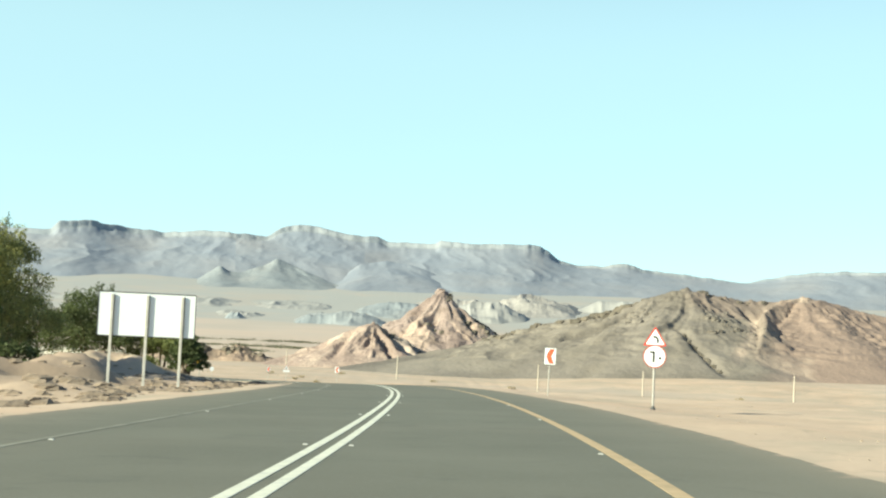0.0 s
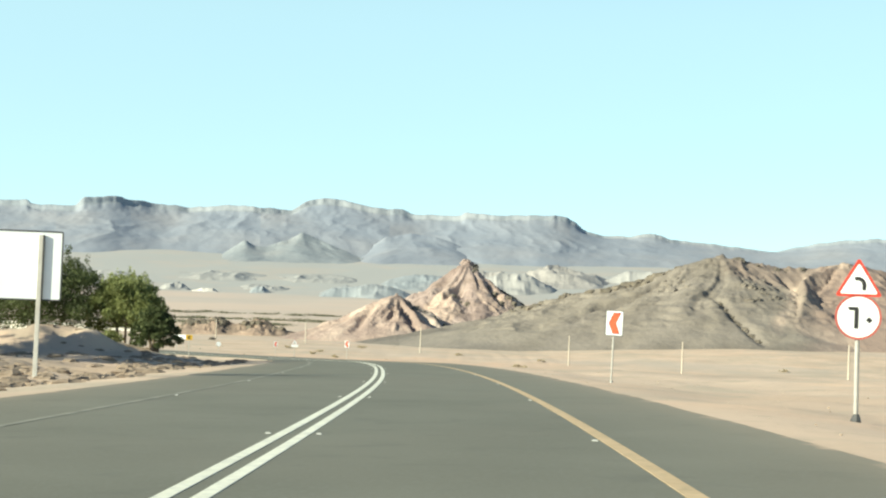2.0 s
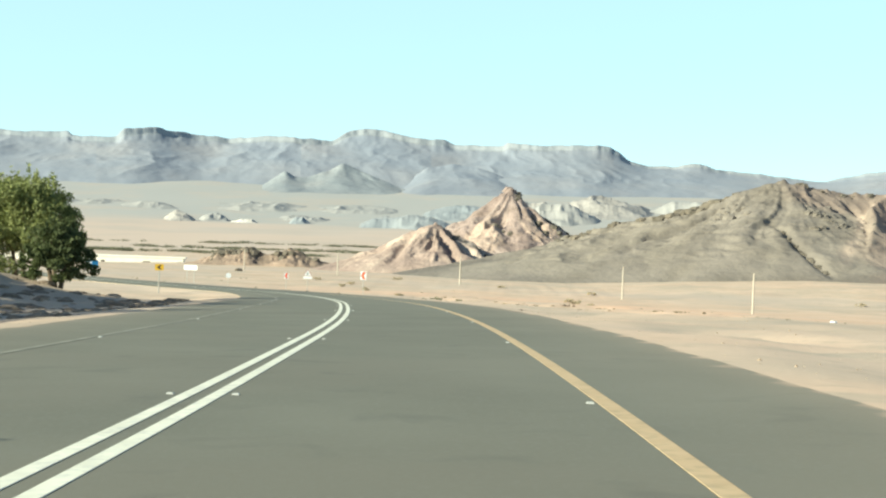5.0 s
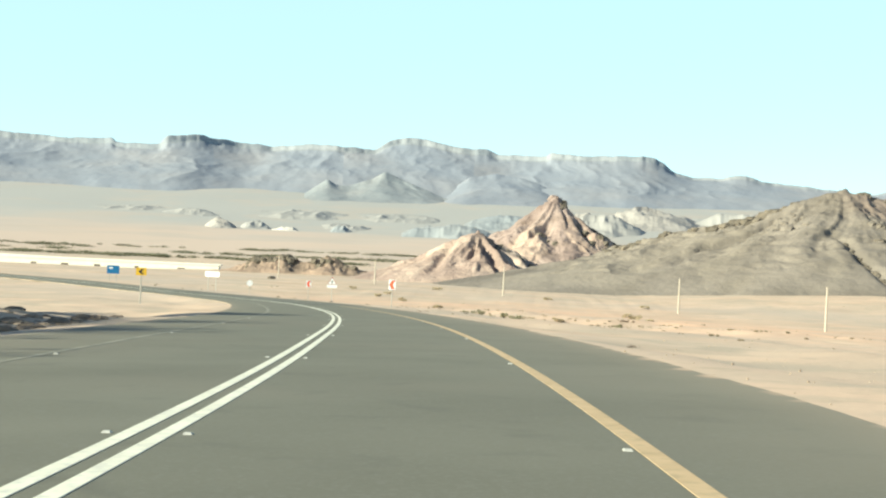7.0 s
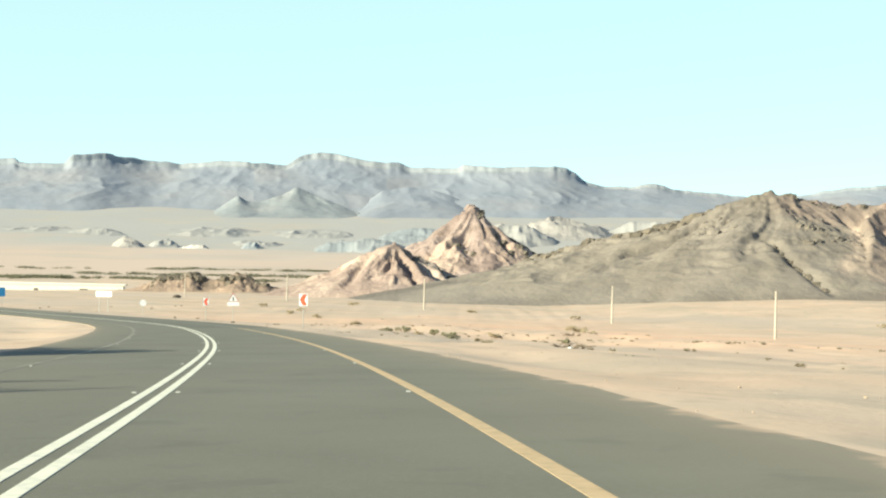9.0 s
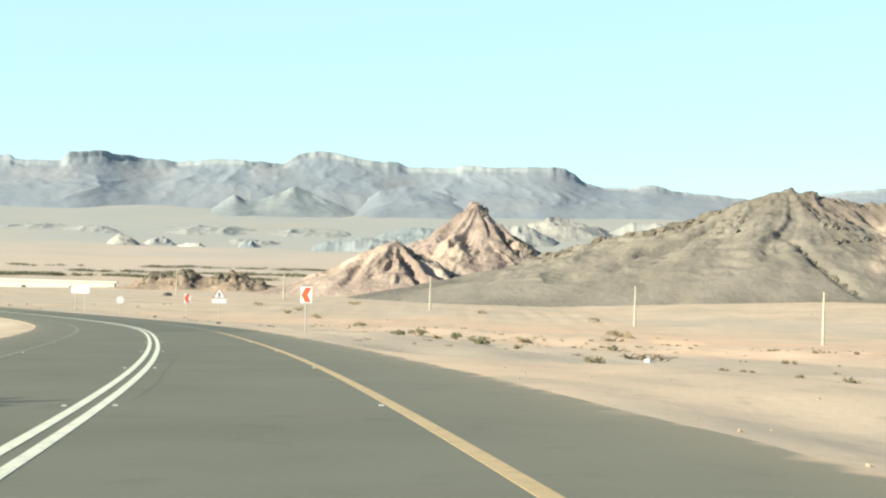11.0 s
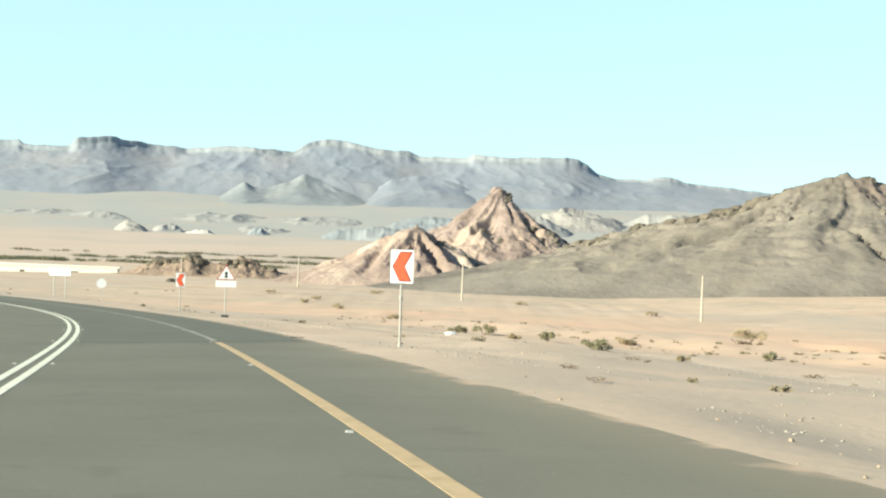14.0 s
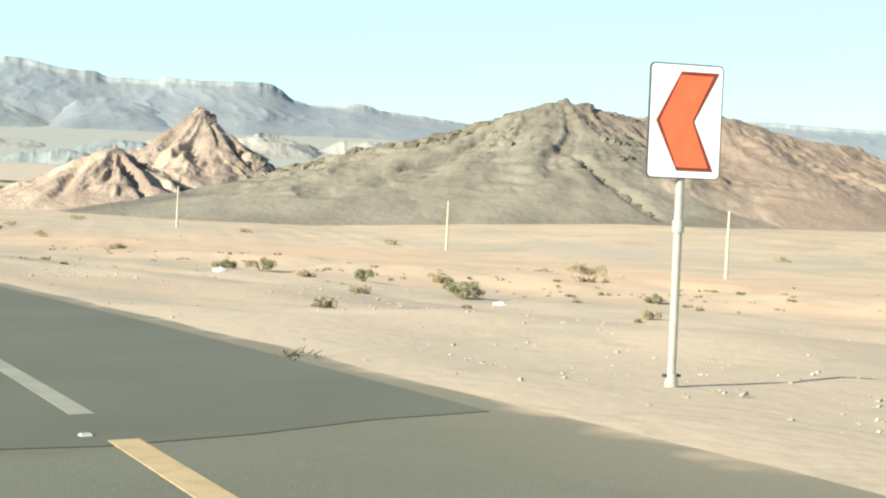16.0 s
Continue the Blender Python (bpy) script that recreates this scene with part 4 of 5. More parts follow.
# ---- road studs ----
def stud_mesh():
    bm = box_bm(-0.036, 0.036, -0.04, 0.04, 0.0, 0.015)
    for v in bm.verts:
        if v.co.z > 0.010:
            v.co.x *= 0.7
            v.co.y *= 0.55
    me = bpy.data.meshes.new("road_stud")
    bm.to_mesh(me)
    bm.free()
    me.materials.append(STUD_GREY)
    return me


studs = stud_mesh()
for k in range(-3, 30):
    for off in (-0.30, 0.30, 3.5, -3.5):
        s = 17.8 + 11.4 * k + (0.0 if abs(off) < 1 else -0.4)
        ob = new("road_stud", studs)
        ob.matrix_world = Matrix.Translation(on_road(np.array(s), off, 0.001).tolist()) @ pose(0, 0, 0, 0, 0, math.degrees(float(np.interp(s, ALONG, TURN))))
        tagged(ob, "small white raised reflector stud on the asphalt", "road stud", "road studs")


# ---- signs ----
def chevron_sign(x, y, turn, label, w=0.65, h=0.93, wide=1.0, lean=0.0, lift=0.0, border=0.01):
    """w, h: the panel's size; wide: the arrow's width against the usual; lean: degrees to the right; lift: how far the panel sits above the usual."""
    ob = base("chevron_sign", (x, y, gz(x, y)), turn, label, "road sign", "chevron signs along the bend")
    ob.matrix_world = pose(x, y, gz(x, y), 0, lean, turn)
    mid = 2.19 + lift
    part("post", tube_bm([(0, 0.035, -0.3), (0, 0.035, mid + 0.35)], 0.036, 12), STEEL, ob)
    part("clamp", tube_bm([(0, 0.035, mid - 0.91), (0, 0.035, mid - 0.81)], 0.05, 12), STEEL, ob)
    part("base_collar", tube_bm([(0, 0.035, -0.05), (0, 0.035, 0.04), (0, 0.035, 0.12)], [0.06, 0.056, 0.042], 12), STEEL, ob)
    part("base_bolt", tube_bm([(-0.08, 0.035, 0.10), (0.08, 0.035, 0.10)], 0.014, 8), DARK_EDGE_SHADOW, ob)
    panel = part("panel", slab_bm(rounded(w, h, 0, mid, 0.04), -0.012, 0.0), WHITE_FACE, ob, "white rectangular panel")
    part("edge", ring_bm(rounded(w + 0.006, h + 0.006, 0, mid, 0.042), rounded(w + 0.006 - 2 * border, h + 0.006 - 2 * border, 0, mid, 0.035), -0.014, 0.003), DARK_EDGE_SHADOW, panel)
    arrow = [(px * wide, mid + pz) for px, pz in ((0.235, 0.375), (-0.05, 0.375), (-0.225, 0.0), (-0.06, -0.375), (0.215, -0.375), (0.06, 0.0))]
    rim = [(px * 1.2 + 0.008, mid + (pz - mid) * 1.08) for px, pz in arrow]
    part("outline", slab_bm(rim, -0.0145, -0.0125), DARK_RED, panel, "thin dark red outline of the chevron")
    part("chevron", slab_bm(arrow, -0.018, -0.0150), ORANGE_FACE, panel, "red orange chevron pointing left")
    return ob


chevron_sign(9.61, 76.6, -3, "white chevron sign with a red arrow beside the road", 0.67, 0.97, 0.84, 1.5, 0.12, 0.026)
chevron_sign(-9.63, 213.69, 3, "white chevron sign with a red arrow on a steel post", lean=-0.4)
chevron_sign(-25.8, 266.7, 14, "white chevron sign with a red arrow farther along the bend")


def speed_sign(x, y, turn):
    ob = base("speed_limit_sign", (x, y, gz(x, y)), turn, "red and white bend warning sign above a round speed limit sign", "road sign")
    part("post", tube_bm([(0, 0.05, -0.3), (0, 0.05, 2.85)], 0.045, 12), STEEL, ob)
    part("base_collar", tube_bm([(0, 0.05, -0.06), (0, 0.05, 0.08), (0.01, 0.05, 0.2)], [0.11, 0.10, 0.055], 8), DARK_EDGE_SHADOW, ob, "dark rusty post foot")
    disc = part("speed_disc", slab_bm(circle(0.42, 2.02), -0.012, 0.0), WHITE_FACE, ob, "white disc with a red rim")
    part("red_rim", ring_bm(circle(0.425, 2.02), circle(0.385, 2.02), -0.017, 0.002), DULL_RED, disc)
    six = [(-0.20, 2.21), (-0.165, 2.14), (-0.07, 2.14), (-0.075, 1.80), (0.005, 1.80), (0.01, 2.16), (-0.01, 2.21)]
    part("numeral_six", slab_bm(six, -0.0165, -0.0125), BLACK_FACE, disc)
    part("numeral_zero", slab_bm([(0.135, 1.965), (0.20, 1.90), (0.265, 1.965), (0.20, 2.03)], -0.0165, -0.0125), BLACK_FACE, disc)
    tri = part("warning_triangle", slab_bm(triangle(0.86, 2.41, 0.72, 0.035), -0.012, 0.0), WHITE_FACE, ob, "white triangle with a red border")
    part("red_border", ring_bm(triangle(0.87, 2.405, 0.735, 0.036), triangle(0.71, 2.455, 0.585, 0.027), -0.017, 0.002), RED_FACE, tri)
    bend = [(0.13, 2.52)] + [(-0.02 + 0.16 * math.cos(radians(a)), 2.62 + 0.16 * math.sin(radians(a))) for a in (0, 25, 50, 75, 100, 115)]
    inner = [(-0.02 + 0.085 * math.cos(radians(a)), 2.62 + 0.085 * math.sin(radians(a))) for a in (115, 100, 75, 50, 25, 0)] + [(0.065, 2.52)]
    part("bend_arrow", slab_bm(bend + inner, -0.0165, -0.0125), BLACK_FACE, tri, "black arrow bending left")
    return ob


speed_sign(10.83, 50.05, -8)


def triangle_sign(x, y, turn):
    ob = base("warning_sign", (x, y, gz(x, y)), turn, "triangular warning sign above a white plate on a thin post", "road sign")
    part("post", tube_bm([(0, 0.05, -0.3), (0, 0.05, 2.9)], 0.04, 10), STEEL, ob)
    part("base_block", box_bm(-0.22, 0.22, -0.15, 0.25, -0.1, 0.14, 0.03), DARK_EDGE_SHADOW, ob, "dark stone round the post foot")
    tri = part("warning_triangle", slab_bm(triangle(1.15, 2.30, 0.95, 0.045), -0.012, 0.0), WHITE_FACE, ob, "white triangle with a red border")
    part("red_border", ring_bm(triangle(1.16, 2.295, 0.965, 0.046), triangle(1.00, 2.34, 0.81, 0.037), -0.017, 0.002), DULL_RED, tri)
    bar = [(-0.10, 2.42), (0.10, 2.42), (0.05, 2.62), (0.12, 2.72), (0.0, 2.80), (-0.12, 2.72), (-0.05, 2.62)]
    part("symbol", slab_bm(bar, -0.0165, -0.0125), BLACK_FACE, tri)
    part("plate", slab_bm(rounded(1.25, 0.40, 0, 2.04, 0.03), -0.012, 0.0), WHITE_FACE, ob, "white rectangular plate")
    return ob


triangle_sign(-21.75, 260.1, 12)


def disc_sign(x, y, turn):
    ob = base("round_sign", (x, y, gz(x, y)), turn, "plain white round sign on a thin post", "road sign")
    part("post", tube_bm([(0, 0.05, -0.3), (0, 0.05, 2.1)], 0.04, 10), STEEL, ob)
    part("disc", slab_bm(circle(0.5, 1.85), -0.012, 0.0), WHITE_FACE, ob)
    part("rim", ring_bm(circle(0.505, 1.85), circle(0.47, 1.85), -0.016, 0.002), ALU_BACK, ob)
    return ob


disc_sign(-44.8, 322, 16)


def board_sign(name, x, y, turn, w, h, clear, mat, label, posts=2, mark=None):
    ob = base(name, (x, y, gz(x, y)), turn, label, "road sign")
    for k in range(posts):
        px = (k - (posts - 1) / 2) * w * 0.55 if posts > 1 else 0
        part("post", box_bm(px - 0.06, px + 0.06, 0.0, 0.12, -0.3, clear + h, 0.01), STEEL, ob)
    panel = part("panel", slab_bm(rounded(w, h, 0, clear + h / 2, 0.06), -0.03, -0.002), mat, ob)
    if mark:
        part("mark", slab_bm(mark[0], -0.036, -0.031), mark[1], panel)
    return ob


board_sign("direction_sign", -61.3, 365, -10, 3.1, 1.0, 3.25, ALU_BACK, "plain white direction board on two posts")
board_sign("direction_sign", -105.5, 442, 18, 3.2, 2.2, 2.9, BLUE_FACE, "blue direction board with a white mark on two posts", mark=(rounded(1.0, 0.5, -0.6, 4.4, 0.2), WHITE_FACE))
board_sign("yellow_sign", -28.3, 196, 8, 0.85, 0.62, 2.3, YELLOW_FACE, "yellow warning board with a black mark on a post", posts=1, mark=([(0.24, 2.39), (0.04, 2.39), (-0.24, 2.61), (0.04, 2.83), (0.24, 2.83), (0.02, 2.61)], BLACK_FACE))


def back_board(x, y, turn):
    """A large sign seen from behind, on three channel posts."""
    ob = base("large_sign_board", (x, y, gz(x, y)), turn, "back of a large white sign board on three steel posts", "road sign")
    panel = part("panel", slab_bm(rounded(4.6, 2.1, 0, 3.66, 0.05), 0.0, 0.03), ALU_BACK, ob, "plain white metal panel")
    part("edge", ring_bm(rounded(4.64, 2.14, 0, 3.66, 0.06), rounded(4.56, 2.06, 0, 3.66, 0.05), -0.012, 0.045), DARK_EDGE_SHADOW, panel)
    for px in (-1.66, 0.0, 1.66):
        z0 = gz(x + px * math.cos(radians(turn)), y + px * math.sin(radians(turn))) - gz(x, y) - 0.3
        post = part("post", box_bm(px - 0.065, px + 0.065, -0.085, -0.013, z0, 4.6, 0.008), CONCRETE, ob, "pale channel post")
        # dark strip for the shadow that the post casts on the panel
        part("post_shadow", box_bm(px + 0.067, px + 0.115, -0.08, -0.016, 2.63, 4.6), DARK_EDGE_SHADOW, post)
    return ob


back_board(-10.95, 66.0, 10)


# ---- power poles ----
def power_pole(x, y, h=9.3):
    ob = base("power_pole", (x, y, gz(x, y)), 0, "bare pale utility pole standing in the desert", "utility pole", "row of utility poles")
    part("shaft", tube_bm([(0, 0, -0.8), (0, 0, h * 0.5), (0.03, 0, h)], [0.27, 0.22, 0.16], 10), POLE_WOOD, ob)
    part("cap", tube_bm([(0.03, 0, h - 0.12), (0.03, 0, h + 0.05)], 0.2, 10), POLE_WOOD, ob)
    return ob


for x, y in ((94, 327), (65.9, 376.2), (43.8, 450.4), (-3.4, 515.5), (-51, 580), (-98, 645), (122, 280)):
    power_pole(x, y)


# ---- trees and shrubs ----
def leaf_cloud(rng, blobs, count, size):
    """Small leaf blades in uneven clumps. blobs: x, y, z, rx, ry, rz."""
    blobs = np.array(blobs, float)
    vol = blobs[:, 3] * blobs[:, 4] * blobs[:, 5]
    which = rng.choice(len(blobs), count, p=vol ** 0.75 / (vol ** 0.75).sum())
    d = rng.normal(size=(count, 3))
    d /= np.linalg.norm(d, axis=1)[:, None]
    c = blobs[which, :3] + d * blobs[which, 3:] * (rng.random(count) ** 0.45)[:, None]
    a = rng.normal(size=(count, 3))
    a /= np.linalg.norm(a, axis=1)[:, None]
    b = np.cross(a, rng.normal(size=(count, 3)))
    b /= np.linalg.norm(b, axis=1)[:, None]
    s = (size * (0.6 + 0.8 * rng.random(count)))[:, None]
    quad = np.stack([c - a * s, c - b * s * 0.3, c + a * s, c + b * s * 0.3], 1).reshape(-1, 3)
    return quad.tolist(), np.arange(count * 4).reshape(-1, 4).tolist()


def cloud_part(name, rng, blobs, count, size, mat, parent):
    v, f = leaf_cloud(rng, blobs, count, size)
    ob = mesh_object(name, v, f, mat)
    ob.parent = parent
    return ob


def tree(name, x, y, radius, height, mat, label, seed, leaves=7000, leaf=0.15, trunks=3, low=0.12, category="tree"):
    rng = np.random.default_rng(seed)
    ob = base(name, (x, y, gz(x, y)), 0, label, category)
    blobs = []
    for k in range(trunks):
        ang = 2 * math.pi * (k + rng.random() * 0.6) / trunks
        foot = Vector((0.25 * math.cos(ang), 0.25 * math.sin(ang), -0.2))
        tip = Vector((radius * 0.5 * math.cos(ang), radius * 0.5 * math.sin(ang), height * (0.6 + 0.15 * rng.random())))
        mid = foot.lerp(tip, 0.45) + Vector((0, 0, height * 0.08))
        part("trunk", tube_bm([foot, mid, tip], [0.16, 0.11, 0.05], 7), BARK, ob)
        for j in range(3):
            a2 = ang + rng.uniform(-1.0, 1.0)
            end = mid + Vector((math.cos(a2) * radius * rng.uniform(0.3, 0.6), math.sin(a2) * radius * rng.uniform(0.3, 0.6), height * rng.uniform(0.1, 0.4)))
            part("limb", tube_bm([mid, mid.lerp(end, 0.5) + Vector((0, 0, 0.15)), end], [0.07, 0.045, 0.02], 5), BARK, ob)
    for k in range(80):
        a, r = rng.uniform(0, 2 * math.pi), radius * math.sqrt(rng.random())
        dome = height * (low + (0.92 - low) * math.sqrt(max(0.0, 1 - (r / radius) ** 3)))
        z = rng.uniform(height * low * 0.8, dome) if rng.random() < 0.45 else dome * rng.uniform(0.88, 1.0)
        q = radius * rng.uniform(0.09, 0.25)
        blobs.append((r * math.cos(a), r * math.sin(a), z, q, q, q * rng.uniform(0.5, 0.85)))
    for k in range(5 if leaves > 5000 else 0):  # the dense inside of the crown
        a = 2 * math.pi * k / 5
        blobs.append((radius * 0.38 * math.cos(a), radius * 0.38 * math.sin(a), height * (low + 0.4), radius * 0.42, radius * 0.42, height * 0.3))
    for k in range(26):  # thin sprays that stand out of the crown
        a, q = rng.uniform(0, 2 * math.pi), radius * rng.uniform(0.1, 0.95)
        dome = height * (low + (0.92 - low) * math.sqrt(max(0.0, 1 - (q / radius) ** 3)))
        blobs.append((q * math.cos(a), q * math.sin(a), dome + height * rng.uniform(0.03, 0.09), radius * 0.05, radius * 0.05, height * 0.06))
    for k in range(12):
        a = rng.uniform(0, 2 * math.pi)
        blobs.append((radius * 1.02 * math.cos(a), radius * 1.02 * math.sin(a), height * rng.uniform(low, max(low + 0.1, 0.6)), radius * 0.07, radius * 0.07, radius * 0.1))
    cloud_part("crown", rng, blobs, leaves, leaf, mat, ob)
    return ob


tree("tree", -33.5, 100.5, 4.4, 12.0, LEAF_DARK, "tall dark green desert tree in a row of trees", 17, leaves=26000, low=0.10)
tree("tree", -33.6, 108, 7.2, 12.2, LEAF_PALE, "tall yellow green desert tree on the dirt", 5, leaves=46000, low=0.12)
tree("tree", -42.0, 113, 6.2, 12.0, LEAF_DARK, "dark green desert tree behind a taller one", 15, leaves=26000, low=0.10)
tree("tree", -41.0, 122.5, 4.6, 13.2, LEAF_DARK, "tall dark green desert tree behind other trees", 16, leaves=40000, low=0.32)
tree("tree", -36.6, 118.2, 6.4, 13.8, LEAF_DARK, "tall dark green desert tree on the dirt", 3, leaves=30000, low=0.10)
tree("tree", -32.0, 94.5, 4.8, 12.5, LEAF_DARK, "tall dark green desert tree between others", 4, leaves=28000, low=0.10)
tree("tree", -35.6, 88, 6.0, 12.8, LEAF_PALE, "yellow green desert tree beside a dirt bank", 2, leaves=26000, low=0.10)
tree("tree", -32.2, 147, 6.0, 9.8, LEAF_DARK, "dark green spreading desert tree on a dirt mound", 6, leaves=34000)
tree("tree", -24.9, 146, 3.5, 8.0, LEAF_OLIVE, "olive green feathery desert tree on a dirt mound", 7, leaves=26000, low=0.26)
tree("tree", -42.5, 150, 6.4, 9.6, LEAF_DARK, "dark green desert tree behind other trees", 8, leaves=22000)
tree("bush", -20.9, 140, 2.0, 4.0, LEAF_DARK, "dark green bush at the foot of a tree", 10, leaves=12000, low=0.2, category="bush")
tree("bush", -34.5, 112, 3.4, 3.6, LEAF_DARK, "dark green bush behind a dirt mound", 12, leaves=7000, low=0.05, category="bush")
tree("bush", -24, 88, 2.4, 2.2, LEAF_DARK, "dark green bush behind a sign board", 13, leaves=4500, low=0.05, category="bush")


def shrub(x, y, r, h, mat, label, seed):
    rng = np.random.default_rng(seed)
    ob = base("shrub", (x, y, gz(x, y)), 0, label, "shrub", "desert shrubs beside the road")
    blobs = []
    for k in range(9):
        a, q = rng.uniform(0, 2 * math.pi), r * math.sqrt(rng.random()) * 0.8
        blobs.append((q * math.cos(a), q * math.sin(a), h * rng.uniform(0.2, 0.75), r * 0.3, r * 0.3, h * 0.28))
    for k in range(5):
        a = rng.uniform(0, 2 * math.pi)
        part("stem", tube_bm([(0, 0, -0.1), (r * 0.35 * math.cos(a), r * 0.35 * math.sin(a), h * 0.4), (r * 0.8 * math.cos(a), r * 0.8 * math.sin(a), h * 0.7)], [0.03, 0.02, 0.008], 5), BARK, ob)
    cloud_part("foliage", rng, blobs, 1600, 0.055 + 0.02 * r, mat, ob)
    return ob


for k, (x, y, r, h, dry) in enumerate([(-4.4, 304, 1.5, 1.5, 0), (0, 285, 1.1, 1.1, 0), (1.8, 267.5, 1.5, 1.2, 0), (19.6, 300, 2.1, 1.6, 1), (16, 278, 0.9, 0.9, 0),
                                       (4.5, 249.5, 0.6, 0.5, 1), (-6.8, 307, 1.3, 1.2, 0), (-15.2, 376, 1.6, 1.2, 1), (-27.5, 433, 1.9, 1.4, 1), (-26, 545, 2.4, 1.7, 1),
                                       (36.5, 468, 2.2, 1.5, 1), (110, 447, 2.2, 1.7, 1), (-51, 514, 2.2, 1.5, 1), (-37, 461, 2.0, 1.3, 1), (8.2, 300, 1.4, 1.1, 1), (-2, 296, 1.0, 0.8, 1),
                                       (9.9, 494, 2.2, 1.4, 1), (-37, 487, 1.8, 1.3, 1), (25, 330, 1.4, 1.0, 1), (30, 305, 1.0, 0.8, 1)]):
    shrub(x, y, r * 0.78, h * 0.72, LEAF_DRY if dry else LEAF_SHRUB, "dry tan desert shrub on the sand" if dry else "olive green desert shrub on the sand", 100 + k)


# ---- long white shed on the plain ----
def long_shed(x, y, turn, length, depth, height):
    ob = base("long_shed", (x, y, gz(x, y)), turn, "long low white shed with dark openings on the plain", "building")
    part("wall", box_bm(-length, 0, 0, depth, -2.5, height * 0.62), PLASTER, ob)
    part("roof", slab_bm([(-length - 1.2, height * 0.6), (1.2, height * 0.6), (1.2, height * 0.8), (-length - 1.2, height)], -0.3, depth + 1.6, 0.05), PLASTER, ob, "white flat roof")
    k = 0.0
    rng = np.random.default_rng(3)
    while k < length - 9:
        w = rng.uniform(2, 5)
        # a solid box; the shade under the roof is its dark colour
        part("opening", box_bm(-k - w - 1, -k - 1, -0.12, 0.3, -1.5, height * 0.08), OPENING_SHADE, ob)
        k += w + rng.uniform(12, 30)
    return ob


long_shed(-176, 880, 8, 150, 12, 3.9)
long_shed(-262, 905, 6, 60, 12, 4.8)


# ---- far green strips, stones and litter ----
def far_trees():
    rng = np.random.default_rng(12)
    blobs, spots = [], []
    for k in range(330):
        row = rng.integers(0, 3)
        r = (1080, 1280, 1500)[row] + rng.normal() * 14
        az = radians(rng.uniform(4.5, 26) if row < 2 else rng.uniform(-2, 26))
        if fbm(np.array([az * 22.0]), np.array([row * 3.0]), 2, 9)[0] < -0.1:
            continue
        x, y = MID[0] - math.sin(az) * r, MID[1] + math.cos(az) * r
        spots.append((x, y, rng.uniform(0.8, 1.7), rng.uniform(4, 16)))
    spots = np.array(spots)
    low = ground_z(spots[:, 0], spots[:, 1])
    blobs = [(x, y, z + h * 0.7, w, 2.5, h) for (x, y, h, w), z in zip(spots, low)]
    v, f = leaf_cloud(rng, blobs, 26000, 0.8)
    ob = mesh_object("far_trees", v, f, LEAF_HAZY)
    tagged(ob, "rows of dark green trees and fields on the plain", "trees", kind="stuff")


far_trees()


def stones():
    rng = np.random.default_rng(21)
    verts, faces = [], []
    along = rng.uniform(15, 300, 2000)
    offs = rng.choice([-1, 1], 2000, p=[0.3, 0.7]) * (6.5 + rng.exponential(9, 2000))
    places = on_road(along, offs)
    low = ground_z(places[:, 0], places[:, 1])
    for p, off, z in zip(places.tolist(), offs, low.tolist()):
        r = 0.012 + 0.024 * rng.random() ** 4 * (1 + (abs(off) > 9) * 0.6)
        tw = rng.uniform(0, 6.28)
        n = len(verts)
        for q in range(5):
            a = tw + q * 2 * math.pi / 5
            w = r * rng.uniform(0.8, 1.4)
            verts.append((p[0] + math.cos(a) * w, p[1] + math.sin(a) * w, z - r * 0.4))
        for q in range(3):
            a = tw + 0.4 + q * 2 * math.pi / 3
            w = r * rng.uniform(0.4, 0.8)
            verts.append((p[0] + math.cos(a) * w, p[1] + math.sin(a) * w, z + r * rng.uniform(0.5, 0.9)))
        faces += [(n + 5, n + 6, n + 7), (n, n + 1, n + 5), (n + 1, n + 6, n + 5), (n + 1, n + 2, n + 6), (n + 2, n + 3, n + 6), (n + 3, n + 7, n + 6), (n + 3, n + 4, n + 7), (n + 4, n + 5, n + 7), (n + 4, n, n + 5)]
    ob = mesh_object("gravel", verts, faces, STONE)
    tagged(ob, "loose stones scattered on the sandy verge", "gravel", kind="stuff")


stones()


def tufts():
    """Small dry tufts: thick along the shallow wash right of the road, thin over the open desert."""
    rng = np.random.default_rng(61)
    t = rng.random(150)
    along = np.stack([np.interp(t, (0, 0.35, 0.7, 1), (-22, 8, 22, 62)), np.interp(t, (0, 0.35, 0.7, 1), (385, 304, 280, 236))], 1) + rng.normal(size=(150, 2)) * (2.5, 5)
    wide = on_road(rng.uniform(150, 520, 300), 12 + rng.exponential(48, 300))[:, :2]
    spots = np.concatenate([along, wide])
    low = ground_z(spots[:, 0], spots[:, 1])
    blobs = []
    for (x, y), z in zip(spots.tolist(), low.tolist()):
        r = 0.12 + 0.3 * rng.random() ** 3
        for k in range(3):
            blobs.append((x + rng.normal() * r * 0.7, y + rng.normal() * r * 0.5, z + 0.25 * r, r * 0.55, r * 0.5, r * 0.38))
    v, f = leaf_cloud(rng, blobs, 26000, 0.07)
    tagged(mesh_object("dry_tufts", v, f, LEAF_TUFT), "small dry brown tufts scattered over the desert sand", "tufts", kind="stuff")


tufts()


